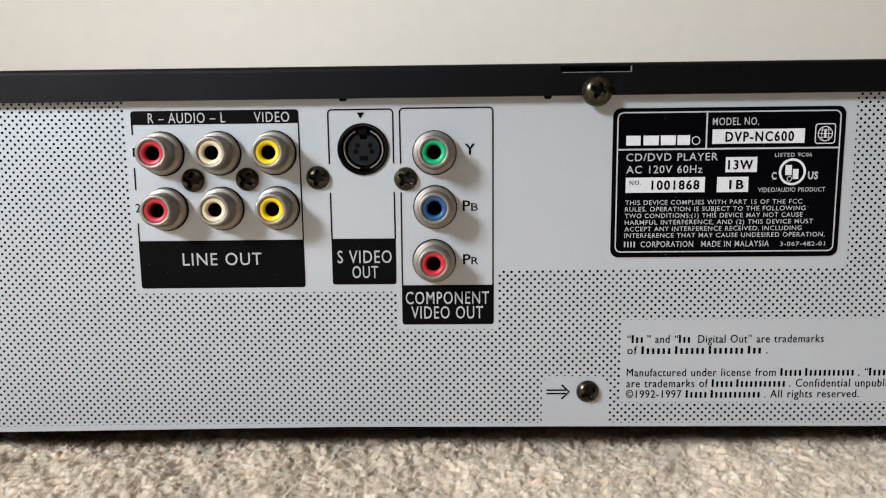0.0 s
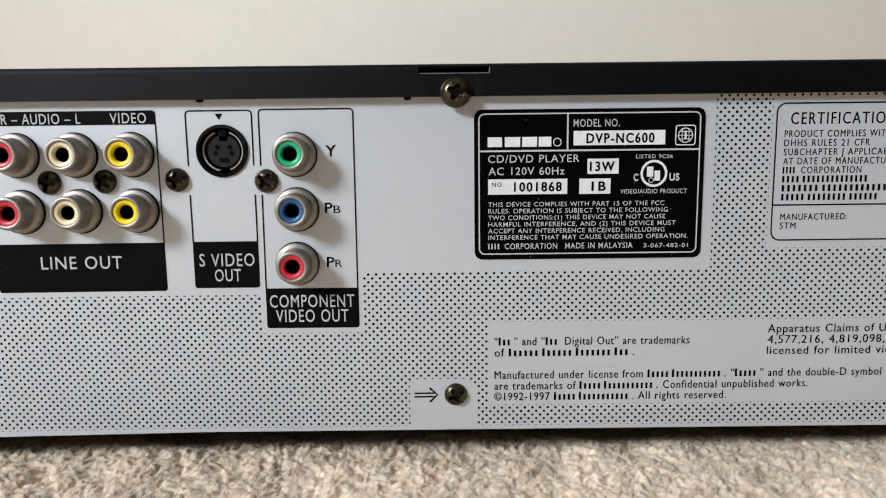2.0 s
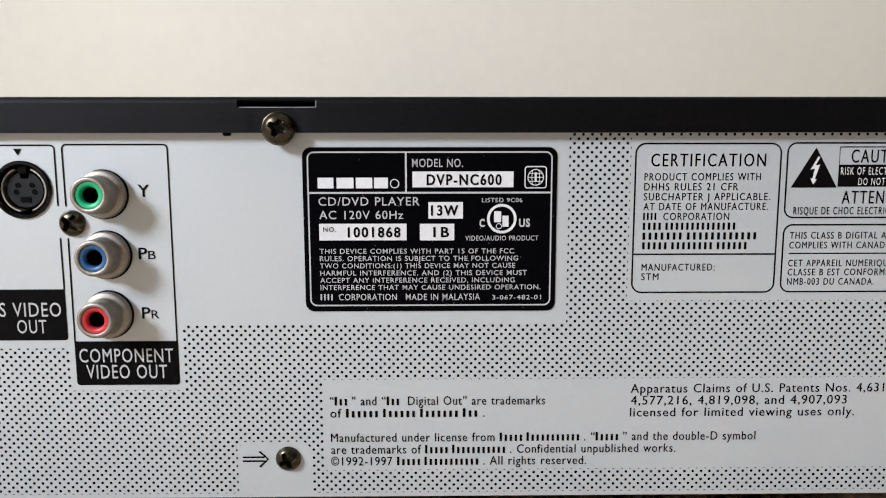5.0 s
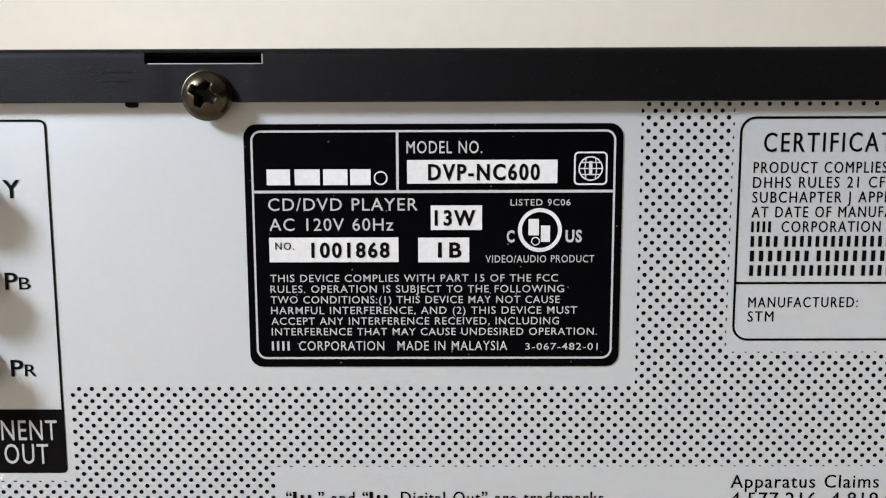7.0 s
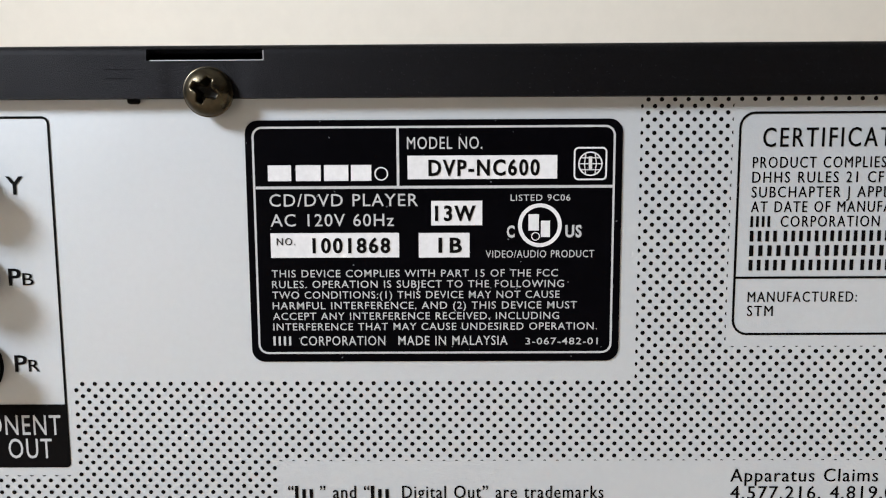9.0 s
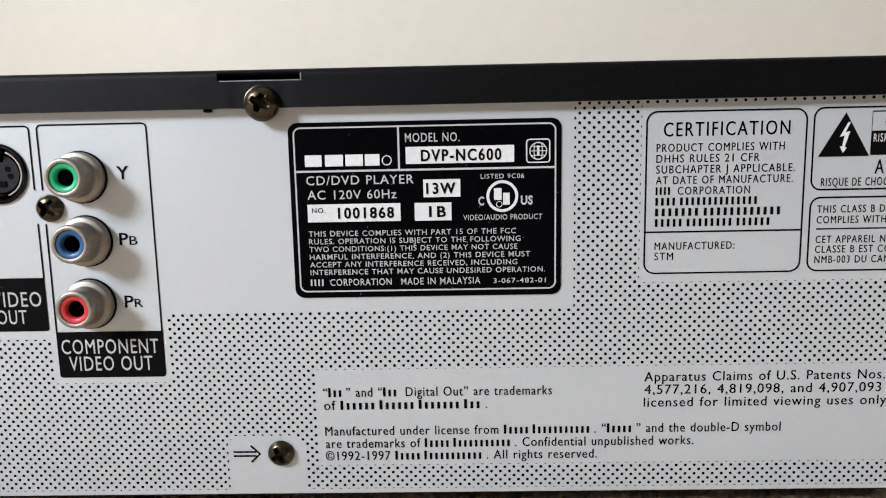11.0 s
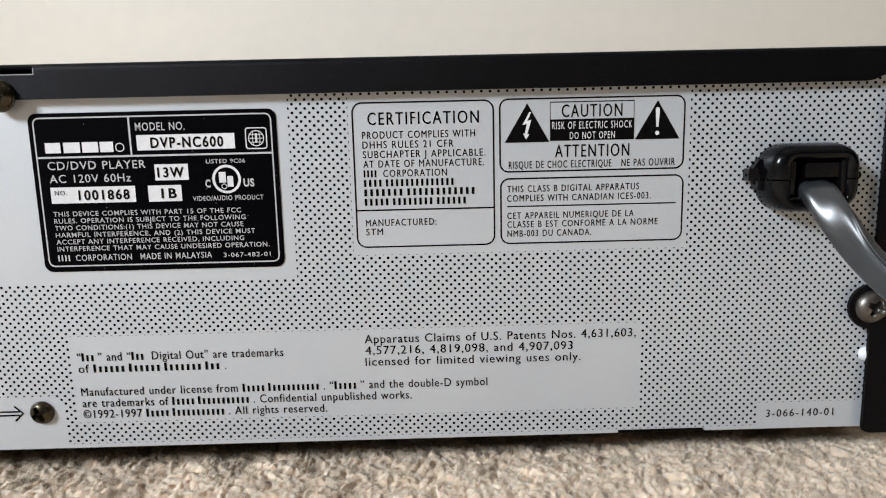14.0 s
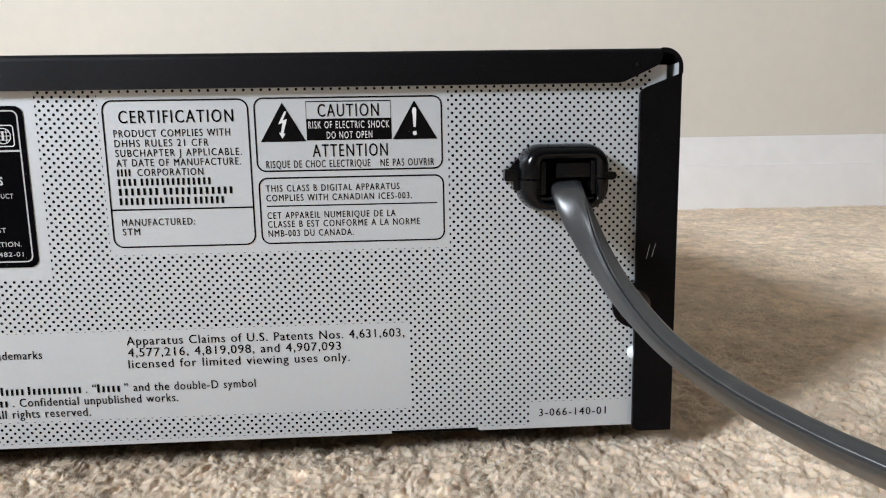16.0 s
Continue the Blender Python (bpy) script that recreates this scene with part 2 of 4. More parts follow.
def stroke(bm, pts, w, y, closed=False):
    """A flat printed line of the width w along the points (x, z)."""
    n = len(pts)
    left, right = [], []
    for i, (x, z) in enumerate(pts):
        a = pts[(i - 1) % n] if closed or i else pts[i]
        b = pts[(i + 1) % n] if closed or i < n - 1 else pts[i]
        d = Vector((b[0] - a[0], b[1] - a[1])).normalized()
        left.append(bm.verts.new(P(x - d.y * w / 2, y, z + d.x * w / 2)))
        right.append(bm.verts.new(P(x + d.y * w / 2, y, z - d.x * w / 2)))
    for i in range(n if closed else n - 1):
        j = (i + 1) % n
        bm.faces.new((left[i], right[i], right[j], left[j]))
    return bm


def flat(bm, pts, y):
    bm.faces.new([bm.verts.new(P(x, y, z)) for x, z in pts])
    return bm


# Writing: the built-in font, flattened to print
def glyphs(text, bold, air=1.1):
    curve = bpy.data.curves.new("writing", "FONT")
    curve.body, curve.size, curve.resolution_u, curve.offset, curve.space_character, curve.space_word = text, 1.0, 3, bold, air, 1.0 + air / 10
    ob = bpy.data.objects.new("writing", curve)
    mesh = bpy.data.meshes.new_from_object(ob)
    v = np.zeros(len(mesh.vertices) * 3)
    mesh.vertices.foreach_get("co", v)
    faces = [tuple(p.vertices) for p in mesh.polygons]
    bpy.data.objects.remove(ob)
    bpy.data.curves.remove(curve)
    bpy.data.meshes.remove(mesh)
    return v.reshape(-1, 3)[:, :2], faces


def extent(text, air=1.1):
    v, _ = glyphs(text, 0.0, air)
    return v[:, 0].max() - v[:, 0].min()


CAP = float(glyphs("H", 0.0)[0][:, 1].max())


def lettering(parent, text, x0, x1, base, cap, mat, y, bold=0.0, label=""):
    """One printed line from x0 to x1 on the baseline, capitals cap high (mm). A number in the list stands for a word of that many plain bars."""
    pieces = text if isinstance(text, list) else [text]
    tall = not any(c.islower() for piece in pieces if isinstance(piece, str) for c in piece)
    air, bold = 1.22 if tall and mat is not M_INK else 1.12, bold + 0.003 * (mat is M_INK)
    verts, faces, at = [], [], 0.0
    for piece in pieces:
        if isinstance(piece, (int, float)):
            for n in range(piece):
                w, h = 0.2, CAP * (1.0 if tall or n == 0 else 0.74)
                k = len(verts)
                verts += [(at, 0), (at + w, 0), (at + w, h), (at, h)]
                faces.append((k, k + 1, k + 2, k + 3))
                at += w + 0.27
            at += 0.16
        else:
            v, f = glyphs(piece, bold, air)
            lead = extent("H" + piece + "H", air) - extent("HH", air)
            k = len(verts)
            verts += [(at + a, b) for a, b in v]
            faces += [tuple(i + k for i in q) for q in f]
            at += lead
    v = np.array(verts)
    v[:, 0] = x0 + (v[:, 0] - v[:, 0].min()) / (v[:, 0].max() - v[:, 0].min()) * (x1 - x0)
    v[:, 1] = base + v[:, 1] / CAP * cap
    mesh = bpy.data.meshes.new("lettering")
    fat = 0.012 * cap if mat is M_BLACK else 0.0
    inked = [tuple(P(a - fat, y, b)) for a, b in v]
    if fat:
        # a second pass of ink beside the first thickens the strokes
        faces += [tuple(i + len(v) for i in q) for q in faces]
        inked += [tuple(P(a + fat, y - 0.012, b)) for a, b in v]
    mesh.from_pydata(inked, [], faces)
    return part("lettering", mesh, mat, parent, label)


# Large structure
WT = 0.12
bm = bmesh.new()
box(bm, LEFT_X - WT, RIGHT_X + WT, WALL_Y, WALL_Y + WT, -0.1, CEIL_Z)
setting("wall_back", bm, M_WALL, "smooth cream painted wall above a white baseboard")
# Unseen front and right walls, dark and far off to weaken the fill
bm = bmesh.new()
box(bm, LEFT_X - WT, RIGHT_X + WT, FRONT_Y - WT, FRONT_Y, -0.1, CEIL_Z)
setting("wall_front", bm, M_UNSEEN_WALL, "plain unseen wall, painted dark to cut bounce light")
bm = bmesh.new()
box(bm, RIGHT_X, RIGHT_X + WT, FRONT_Y, WALL_Y, -0.1, CEIL_Z)
setting("wall_right", bm, M_UNSEEN_WALL, "plain unseen side wall, painted dark to cut bounce light")
bm = bmesh.new()
box(bm, -WT, 0, -9.2, WIN_Y0, -0.1, CEIL_Z)
box(bm, -WT, 0, WIN_Y1, 1.62, -0.1, CEIL_Z)
box(bm, -WT, 0, WIN_Y0, WIN_Y1, -0.1, WIN_Z0)
box(bm, -WT, 0, WIN_Y0, WIN_Y1, WIN_Z1, CEIL_Z)
bm.transform(SIDE)
setting("wall_left", bm, M_WALL, "cream painted wall with a window opening")
bm = bmesh.new()
box(bm, LEFT_X - WT, RIGHT_X + WT, FRONT_Y - WT, WALL_Y + WT, CEIL_Z, CEIL_Z + 0.1)
setting("ceiling", bm, M_CEIL, "flat white painted ceiling")

# The window that lights the room, built along y with its inside at x = 0
def window(name, m, wide, z0, z1):
    win = tagged(new(name), "white framed window with one clear pane", "window", kind="structure")
    win.location = m @ Vector((-WT, 0, z0))
    x, h, f = -WT + 0.01, wide / 2, 0.05
    frame_bm, pane_bm, sill_bm = bmesh.new(), bmesh.new(), bmesh.new()
    for ya, yb, za, zb in ((-h, f - h, z0, z1), (h - f, h, z0, z1), (f - h, h - f, z0, z0 + f), (f - h, h - f, z1 - f, z1)):
        box(frame_bm, x, x + 0.04, ya, yb, za, zb, 0.004)
    box(pane_bm, x + 0.015, x + 0.019, f - h, h - f, z0 + f, z1 - f)
    box(sill_bm, -0.01, 0.04, -h - 0.03, h + 0.03, z0 - 0.025, z0 - 0.003, 0.004)
    for bm in (frame_bm, pane_bm, sill_bm):
        bm.transform(m)
    part("window_frame", frame_bm, M_TRIM, win)
    part("pane", pane_bm, M_GLASS, win).visible_shadow = False
    part("window_sill", sill_bm, M_TRIM, win)


window("window_1", SIDE, WIN_Y1 - WIN_Y0, WIN_Z0, WIN_Z1)

# Baseboard: a flat board with a moulded top edge
BOARD = [(0, 0.0), (-15.0, 0.0), (-15.0, 56), (-14.4, 57.6), (-12.6, 58.4), (-11.9, 60.5), (-11.2, 66), (-9.6, 73), (-7.2, 80), (-5.2, 84.5), (-4.8, 89), (-4.0, 92), (-2.2, 94), (0, 94)]
bm = bmesh.new()
loops = [[(x, WALL_Y - 0.0005 + y * MM, z * 1.065 * MM) for y, z in BOARD] for x in (LEFT_X, RIGHT_X)]
loft(bm, loops)
setting("baseboard", bm, M_TRIM, "white painted wooden baseboard with moulded top edge", smooth=30)


# Carpet: a sheet of curled cut pile, finer towards the player, with loose fibres
PILE = 0.0015
TABLE = np.random.default_rng(11).uniform(0, 1, (256, 256))
SPOTS = np.random.default_rng(12).uniform(0, 1, (2, 256, 256))


def ripple(x, y, size, shift=0):
    """Smooth noise from -1 to 1 with features of the given size (metres)."""
    u, v = x / size + 31.7 * shift, y / size + 17.3 * shift
    i, j = np.floor(u).astype(int), np.floor(v).astype(int)
    f, g = u - i, v - j
    f, g = f * f * (3 - 2 * f), g * g * (3 - 2 * g)
    at = lambda a, b: TABLE[(i + a) % 256, (j + b) % 256]
    low = at(0, 0) * (1 - f) + at(1, 0) * f
    high = at(0, 1) * (1 - f) + at(1, 1) * f
    return 2 * (low * (1 - g) + high * g) - 1


def tips(x, y, size, shift=0):
    """Rounded tuft tops: 1 on each tuft's axis, falling softly towards 0 between the tufts."""
    u, v = x / size + shift, y / size + shift
    i, j = np.floor(u).astype(int), np.floor(v).astype(int)
    heap = np.zeros(np.shape(u))
    for a in (-1, 0, 1):
        for b in (-1, 0, 1):
            du = i + a + SPOTS[0][(i + a) % 256, (j + b) % 256] - u
            dv = j + b + SPOTS[1][(i + a) % 256, (j + b) % 256] - v
            heap += np.exp(-5.0 * (du * du + dv * dv))
    return np.clip(1 + np.log(heap + 1e-4) / 5.0 * 1.1, 0, 1.1)


def pile(x, y, calm=1.0):
    """The place of the pile's surface over (x, y): soft puffs of yarn, curled sideways and up, lying calmer further off."""
    near = 1 - 0.85 * np.clip((y - 0.06) / 0.2, 0, 1)
    sx, sy = x + 0.0012 * ripple(x, y, 0.0045, 8), y + 0.0012 * ripple(x, y, 0.0045, 11)
    fine = 0.45 + 0.55 * near
    h = fine * 0.0017 * tips(sx, sy, 0.0038) + 0.0016 * tips(sx, sy, 0.0016, 5) + 0.00035 * ripple(x, y, 0.0007, 3)
    h = h + 0.0010 * ripple(x, y, 0.011, 2) + 0.0007 * ripple(x, y, 0.03, 6)
    h = h + (1 - near) * (0.0009 * tips(x, y, 0.0065, 3) - 0.0004)
    dx = near * (0.0005 * ripple(x, y, 0.0028, 4) + 0.00022 * ripple(x, y, 0.0008, 9))
    dy = near * (0.0005 * ripple(x, y, 0.0028, 7) + 0.00022 * ripple(x, y, 0.0008, 10))
    return x + dx, y + dy, (h - 0.0023) * calm + PILE


def carpet(name, zones, label):
    """Zones of the pile: x0, x1, y0, y1, mesh step, calm, fibres a square centimetre at the player's back."""
    rng = np.random.default_rng(7)
    verts, quads, tris, base = [], [], [], 0
    for x0, x1, y0, y1, step, calm, dense in zones:
        nx, ny = int(round((x1 - x0) / step)) + 1, int(round((y1 - y0) / step)) + 1
        gx, gy = np.meshgrid(np.linspace(x0, x1, nx), np.linspace(y0, y1, ny), indexing="ij")
        sheet = np.stack(pile(gx.ravel(), gy.ravel(), calm), -1)
        verts.append(sheet)
        h = sheet[:, 2].reshape(nx, ny)
        up = np.stack([-np.gradient(h, step, axis=0), -np.gradient(h, step, axis=1), np.ones((nx, ny))], -1)
        up /= np.linalg.norm(up, axis=-1, keepdims=True)
        k = np.arange(nx * ny).reshape(nx, ny)
        quads.append(np.stack([k[:-1, :-1], k[1:, :-1], k[1:, 1:], k[:-1, 1:]], -1).reshape(-1, 4) + base)
        base += nx * ny
        n = int((x1 - x0) * (y1 - y0) * 1e4 * dense)
        if n:
            px, py = rng.uniform(x0, x1, n), rng.uniform(y0, y1, n)
            keep = rng.uniform(0, 1, n) < np.clip(1 - (py - 0.03) / 0.3, 0.08, 1)
            px, py = px[keep], py[keep]
            n = len(px)
            foot = np.stack(pile(px, py, calm), -1)
            out = up[np.clip(((px - x0) / step).astype(int), 0, nx - 1), np.clip(((py - y0) / step).astype(int), 0, ny - 1)]
            a, long = rng.uniform(0, math.tau, n), 0.0003 + 0.0009 * rng.uniform(0, 1, n) ** 2
            way = np.stack([np.cos(a), np.sin(a), rng.uniform(-0.2, 0.8, n)], -1) * 0.8 + out * 0.8
            side = np.stack([-np.sin(a), np.cos(a), np.zeros(n)], -1) * 0.00005
            foot[:, 2] -= 0.0001
            verts.append(np.stack([foot - side, foot + side, foot + way * long[:, None]], 1).reshape(-1, 3))
            tris.append(np.arange(3 * n).reshape(-1, 3) + base)
            base += 3 * n
    verts, quads, tris = np.concatenate(verts), np.concatenate(quads), np.concatenate(tris)
    mesh = bpy.data.meshes.new(name)
    mesh.vertices.add(len(verts))
    mesh.vertices.foreach_set("co", verts.ravel())
    loops = np.concatenate([quads.ravel(), tris.ravel()])
    mesh.loops.add(len(loops))
    mesh.loops.foreach_set("vertex_index", loops.astype(np.int32))
    starts = np.concatenate([np.arange(len(quads)) * 4, len(quads) * 4 + np.arange(len(tris)) * 3])
    mesh.polygons.add(len(starts))
    mesh.polygons.foreach_set("loop_start", starts.astype(np.int32))
    mesh.update(calc_edges=True)
    mesh.polygons.foreach_set("use_smooth", np.ones(len(starts), dtype=bool))
    mesh.polygons.foreach_set("material_index", np.concatenate([np.zeros(len(quads)), np.ones(len(tris))]).astype(np.int32))
    mesh.materials.append(M_CARPET)
    mesh.materials.append(M_FUZZ)
    return tagged(new(name, mesh), label, "carpet", kind="stuff")


bm = bmesh.new()
box(bm, LEFT_X - WT, RIGHT_X + WT, FRONT_Y - WT, WALL_Y + WT, -0.1, PILE - 0.004)
setting("floor", bm, M_CARPET, "beige wall-to-wall carpet floor")
carpet("carpet_pile", [
    (-0.20, 0.26, -0.050, 0.030, 0.0004, 1.0, 1500),
    (0.26, 0.48, -0.10, 0.30, 0.0006, 1.0, 700),
    (0.48, 0.80, -0.10, 0.30, 0.001, 1.0, 150),
    (0.26, 1.30, 0.30, 0.70, 0.0018, 1.0, 0),
    (-1.19, -0.20, -1.00, 0.70, 0.004, 1.0, 0),
    (-0.20, 0.26, -1.00, -0.05, 0.004, 1.0, 0),
    (0.26, 1.30, -1.00, -0.10, 0.004, 1.0, 0),
    (0.80, 1.30, -0.10, 0.30, 0.004, 1.0, 0),
    (-0.20, 0.26, 0.030, 0.70, 0.0030, 0.8, 0),
], "thick beige cut-pile carpet with woolly curled tufts")

# The disc player, seen from behind
player = thing("dvd_player", BASE, "silver-backed black disc player standing on beige carpet", "player")
X0, X1, TOP, DEEP = -178.5, 249.8, 99.2, 356.0
DECK = -0.08

# Rear panel with the round opening of the mini jack
SV = (-21.85, 78.9)
HOLE = 6.0


def rear_panel():
    bm = bmesh.new()
    xs, zs = [X0 + 1.4, SV[0] - 9, SV[0] + 9, 178.9, 200.9, 246.6], [5.85, 6.6, SV[1] - 9, SV[1] + 9, 95.5]
    grid = [[bm.verts.new(P(x, 0, z)) for z in zs] for x in xs]
    for i in range(5):
        for j in range(4):
            if (i, j) not in ((1, 2), (3, 0)):
                bm.faces.new((grid[i][j], grid[i + 1][j], grid[i + 1][j + 1], grid[i][j + 1]))
    n = 40
    ring = [bm.verts.new(P(SV[0] + HOLE * math.cos(math.tau * k / n), 0, SV[1] + HOLE * math.sin(math.tau * k / n))) for k in range(n)]
    corners = [(grid[2][3], n // 8), (grid[1][3], 3 * n // 8), (grid[1][2], 5 * n // 8), (grid[2][2], 7 * n // 8)]
    for c in range(4):
        (a, ia), (b, ib) = corners[c], corners[(c + 1) % 4]
        mid = (ia + n // 8) % n
        for k in range(n // 4):
            p, q = ring[(ia + k) % n], ring[(ia + k + 1) % n]
            bm.faces.new((a if k < n // 8 else b, p, q))
        bm.faces.new((a, ring[mid], b))
    out = bmesh.ops.extrude_face_region(bm, geom=bm.faces[:])
    bmesh.ops.translate(bm, verts=[v for v in out["geom"] if isinstance(v, bmesh.types.BMVert)], vec=(0, 0.001, 0))
    return bm


panel = part("rear_panel", rear_panel(), M_PANEL, player, "silver-grey painted steel panel with printed dots")

# Printed dots: a staggered two-millimetre lattice that leaves the lettered fields free
FIELDS = [(-82.0, -13.9, 42.5, 120), (-13.9, 11.9, 32.4, 120), (11.9, 100.4, 47.75, 120), (114.4, 194.4, 53.2, 90.4), (44.0, 184.0, 12.55, 34.66), (23.6, 40.8, 0, 19.6), (213.8, 260, 0, 12.85)]


def free(x, z):
    if z > 84 and x > 243.2 or z < 6.85 or z > 97 or x > 246.5 or x < X0 + 3:
        return False
    for n, (a, b, c, d) in enumerate(FIELDS):
        if a < x < b and c < z < d:
            if n == 5 and (x - a) + (d - z) < 1.6 or n == 5 and (b - x) + (d - z) < 1.6:
                continue
            return False
    return True


def dots():
    verts, faces, r, n = [], [], 0.345, 10
    for j in range(-62, 62):
        z = 47.4 + j * 0.992
        for i in range(-110, 130):
            x = 1.5 + 2.0 * i + (j % 2)
            rim = [(x + r * math.cos(math.tau * (s + 0.5) / n), z + r * math.sin(math.tau * (s + 0.5) / n)) for s in range(n)]
            whole = [p for p in rim if free(*p)]
            if len(whole) < 2:
                continue
            ax, az = (x, z) if free(x, z) else (sum(p[0] for p in whole) / len(whole), sum(p[1] for p in whole) / len(whole))
            if not free(ax, az):
                continue
            k = len(verts)
            for px, pz in rim:
                f = 1.0
                while f > 0.05 and not free(ax + (px - ax) * f, az + (pz - az) * f):
                    f -= 0.1
                verts.append(tuple(P(ax + (px - ax) * f, DECK / 2, az + (pz - az) * f)))
            faces.append(tuple(range(k, k + n)))
    mesh = bpy.data.meshes.new("printed_dots")
    mesh.from_pydata(verts, [], faces)
    return mesh


tagged(part("printed_dots", dots(), M_BLACK, panel, "fine pattern of black printed dots"), kind="stuff")


def printed(name, mat, shapes, y=DECK, parent=None):
    """Printed areas (outlines) and lines (points, width, closed): the lines of an outline apart, a symbol as one flat mesh."""
    if name == "outline" and len(shapes) > 1:
        return [printed(name, mat, [s], y, parent) for s in shapes]
    bm = bmesh.new()
    for s in shapes:
        if isinstance(s, tuple):
            stroke(bm, s[0], s[1], y, s[2])
        else:
            flat(bm, s, y)
    return part(name, bm, mat, parent or panel)


def rect(x0, x1, z0, z1):
    return [(x0, z0), (x1, z0), (x1, z1), (x0, z1)]


LW = 0.36
# Line-out field
printed("printed_block", M_BLACK, [rounded(-80.4, -37.9, 85.6, 89.0, (0.8, 0.8, 0, 0))])
printed("outline", M_BLACK, [([(-80.2, 85.6), (-80.2, 83.1)], LW, False), ([(-80.3, 74.9), (-80.3, 69.3)], LW, False), ([(-80.3, 60.8), (-80.3, 56.2)], LW, False), ([(-38.0, 85.6), (-37.8, 56.2)], LW, False)])
printed("printed_block", M_BLACK, [rounded(-80.5, -37.7, 43.8, 56.2, (0, 0, 0.7, 0.7))])
lettering(panel, "R \u2013 AUDIO \u2013 L", -75.95, -56.4, 85.95, 2.45, M_INK, 2 * DECK)
lettering(panel, "VIDEO", -49.1, -40.2, 85.95, 2.45, M_INK, 2 * DECK)
lettering(panel, "LINE OUT", -69.3, -48.8, 49.75, 3.15, M_INK, 2 * DECK)
lettering(panel, "1", -80.4, -79.7, 77.7, 2.2, M_BLACK, DECK)
lettering(panel, "2", -80.7, -79.4, 63.6, 2.2, M_BLACK, DECK)
# S-video field
printed("outline", M_BLACK, [([(-30.5, 75.3)] + arc(-29.6, 87.8, 0.95, 180, 90, 4) + arc(-15.2, 87.8, 0.95, 90, 0, 4) + [(-14.25, 75.3)], LW, False), ([(-30.5, 68.1), (-30.45, 56.2)], LW, False), ([(-14.25, 68.1), (-14.2, 56.2)], LW, False)])
printed("printed_block", M_BLACK, [rounded(-30.6, -14.1, 44.4, 56.3, (0, 0, 0.7, 0.7))])
printed("arrow_mark", M_BLACK, [[(-23.3, 88.0), (-21.35, 88.0), (-22.3, 86.5)]])
lettering(panel, "S VIDEO", -29.15, -15.2, 50.0, 3.2, M_INK, 2 * DECK)
lettering(panel, "OUT", -25.45, -18.8, 46.1, 3.1, M_INK, 2 * DECK)
# Component field
printed("outline", M_BLACK, [([(-12.5, 75.2)] + arc(-11.6, 87.95, 0.95, 180, 90, 4) + arc(9.8, 87.95, 0.95, 90, 0, 4) + [(10.75, 44.0)], LW, False), ([(-12.5, 68.0), (-12.6, 44.0)], LW, False)])
printed("printed_block", M_BLACK, [rounded(-12.75, 10.95, 33.7, 44.1, (0, 0, 0.7, 0.7))])
lettering(panel, "COMPONENT", -11.8, 9.75, 39.15, 3.2, M_INK, 2 * DECK)
lettering(panel, "VIDEO OUT", -10.4, 8.15, 35.3, 3.2, M_INK, 2 * DECK)
lettering(panel, "Y", 3.7, 6.3, 77.3, 2.7, M_BLACK, DECK, bold=0.01)
for base in (63.2, 49.45):
    lettering(panel, "P", 3.1, 5.0, base, 2.6, M_BLACK, DECK, bold=0.01)
lettering(panel, "B", 5.25, 6.95, 63.2, 1.9, M_BLACK, DECK)
lettering(panel, "R", 5.25, 7.0, 49.45, 1.9, M_BLACK, DECK)
# Arrow by the lower screw
printed("arrow_mark", M_BLACK, [([(24.7, 15.85), (29.9, 15.85)], 0.42, False), ([(24.7, 14.9), (29.9, 14.9)], 0.42, False), ([(28.7, 17.3), (30.7, 15.38), (28.7, 13.45)], 0.5, False)])
# Licence texts; firm names are plain bars
T = dict(mat=M_BLACK, y=DECK)
lettering(panel, ["\u201c", 3, "\u201d and \u201c", 3, " Digital Out\u201d are trademarks"], 45.55, 95.9, 28.45, 2.1, **T)
lettering(panel, ["of ", 6, 6, 7, 3, "."], 45.6, 81.7, 25.5, 2.1, **T)
lettering(panel, ["Manufactured under license from ", 5, 11, ". \u201c", 5, "\u201d and the double-D symbol"], 45.6, 146.0, 19.5, 2.1, **T)
lettering(panel, ["are trademarks of ", 5, 11, ". Confidential unpublished works."], 45.6, 127.1, 16.55, 2.1, **T)
lettering(panel, ["\u00a91992-1997 ", 5, 11, ". All rights reserved."], 45.5, 105.9, 13.65, 2.1, **T)
lettering(panel, "Apparatus Claims of U.S. Patents Nos. 4,631,603,", 116.0, 182.8, 31.15, 2.12, **T)
lettering(panel, "4,577,216, 4,819,098, and 4,907,093", 116.1, 167.2, 28.25, 2.12, **T)
lettering(panel, "licensed for limited viewing uses only.", 116.0, 169.2, 25.35, 2.12, **T)
lettering(panel, "3-066-140-01", 216.3, 233.4, 9.0, 1.95, **T)
# Certification field
printed("outline", M_BLACK, [(rounded(115.4, 148.2, 55.1, 89.0, 2.2), LW, True), ([(115.5, 63.95), (148.1, 63.95)], LW, False)])
lettering(panel, "CERTIFICATION", 118.9, 144.8, 83.9, 2.85, **T)
CERT = [("PRODUCT COMPLIES WITH", 143.85), ("DHHS RULES 21 CFR", 138.8), ("SUBCHAPTER J APPLICABLE.", 146.25), ("AT DATE OF MANUFACTURE.", 145.9), ([4, " CORPORATION"], 137.1), ([4, 14], 138.6), ([7, 12], 143.5), ([5, 8, 6], 141.4)]
for i, (line, end) in enumerate(CERT):
    lettering(panel, line, 117.5, end, 80.75 - 2.24 * i, 1.65, **T)
lettering(panel, "MANUFACTURED:", 117.55, 134.35, 60.15, 1.6, **T)
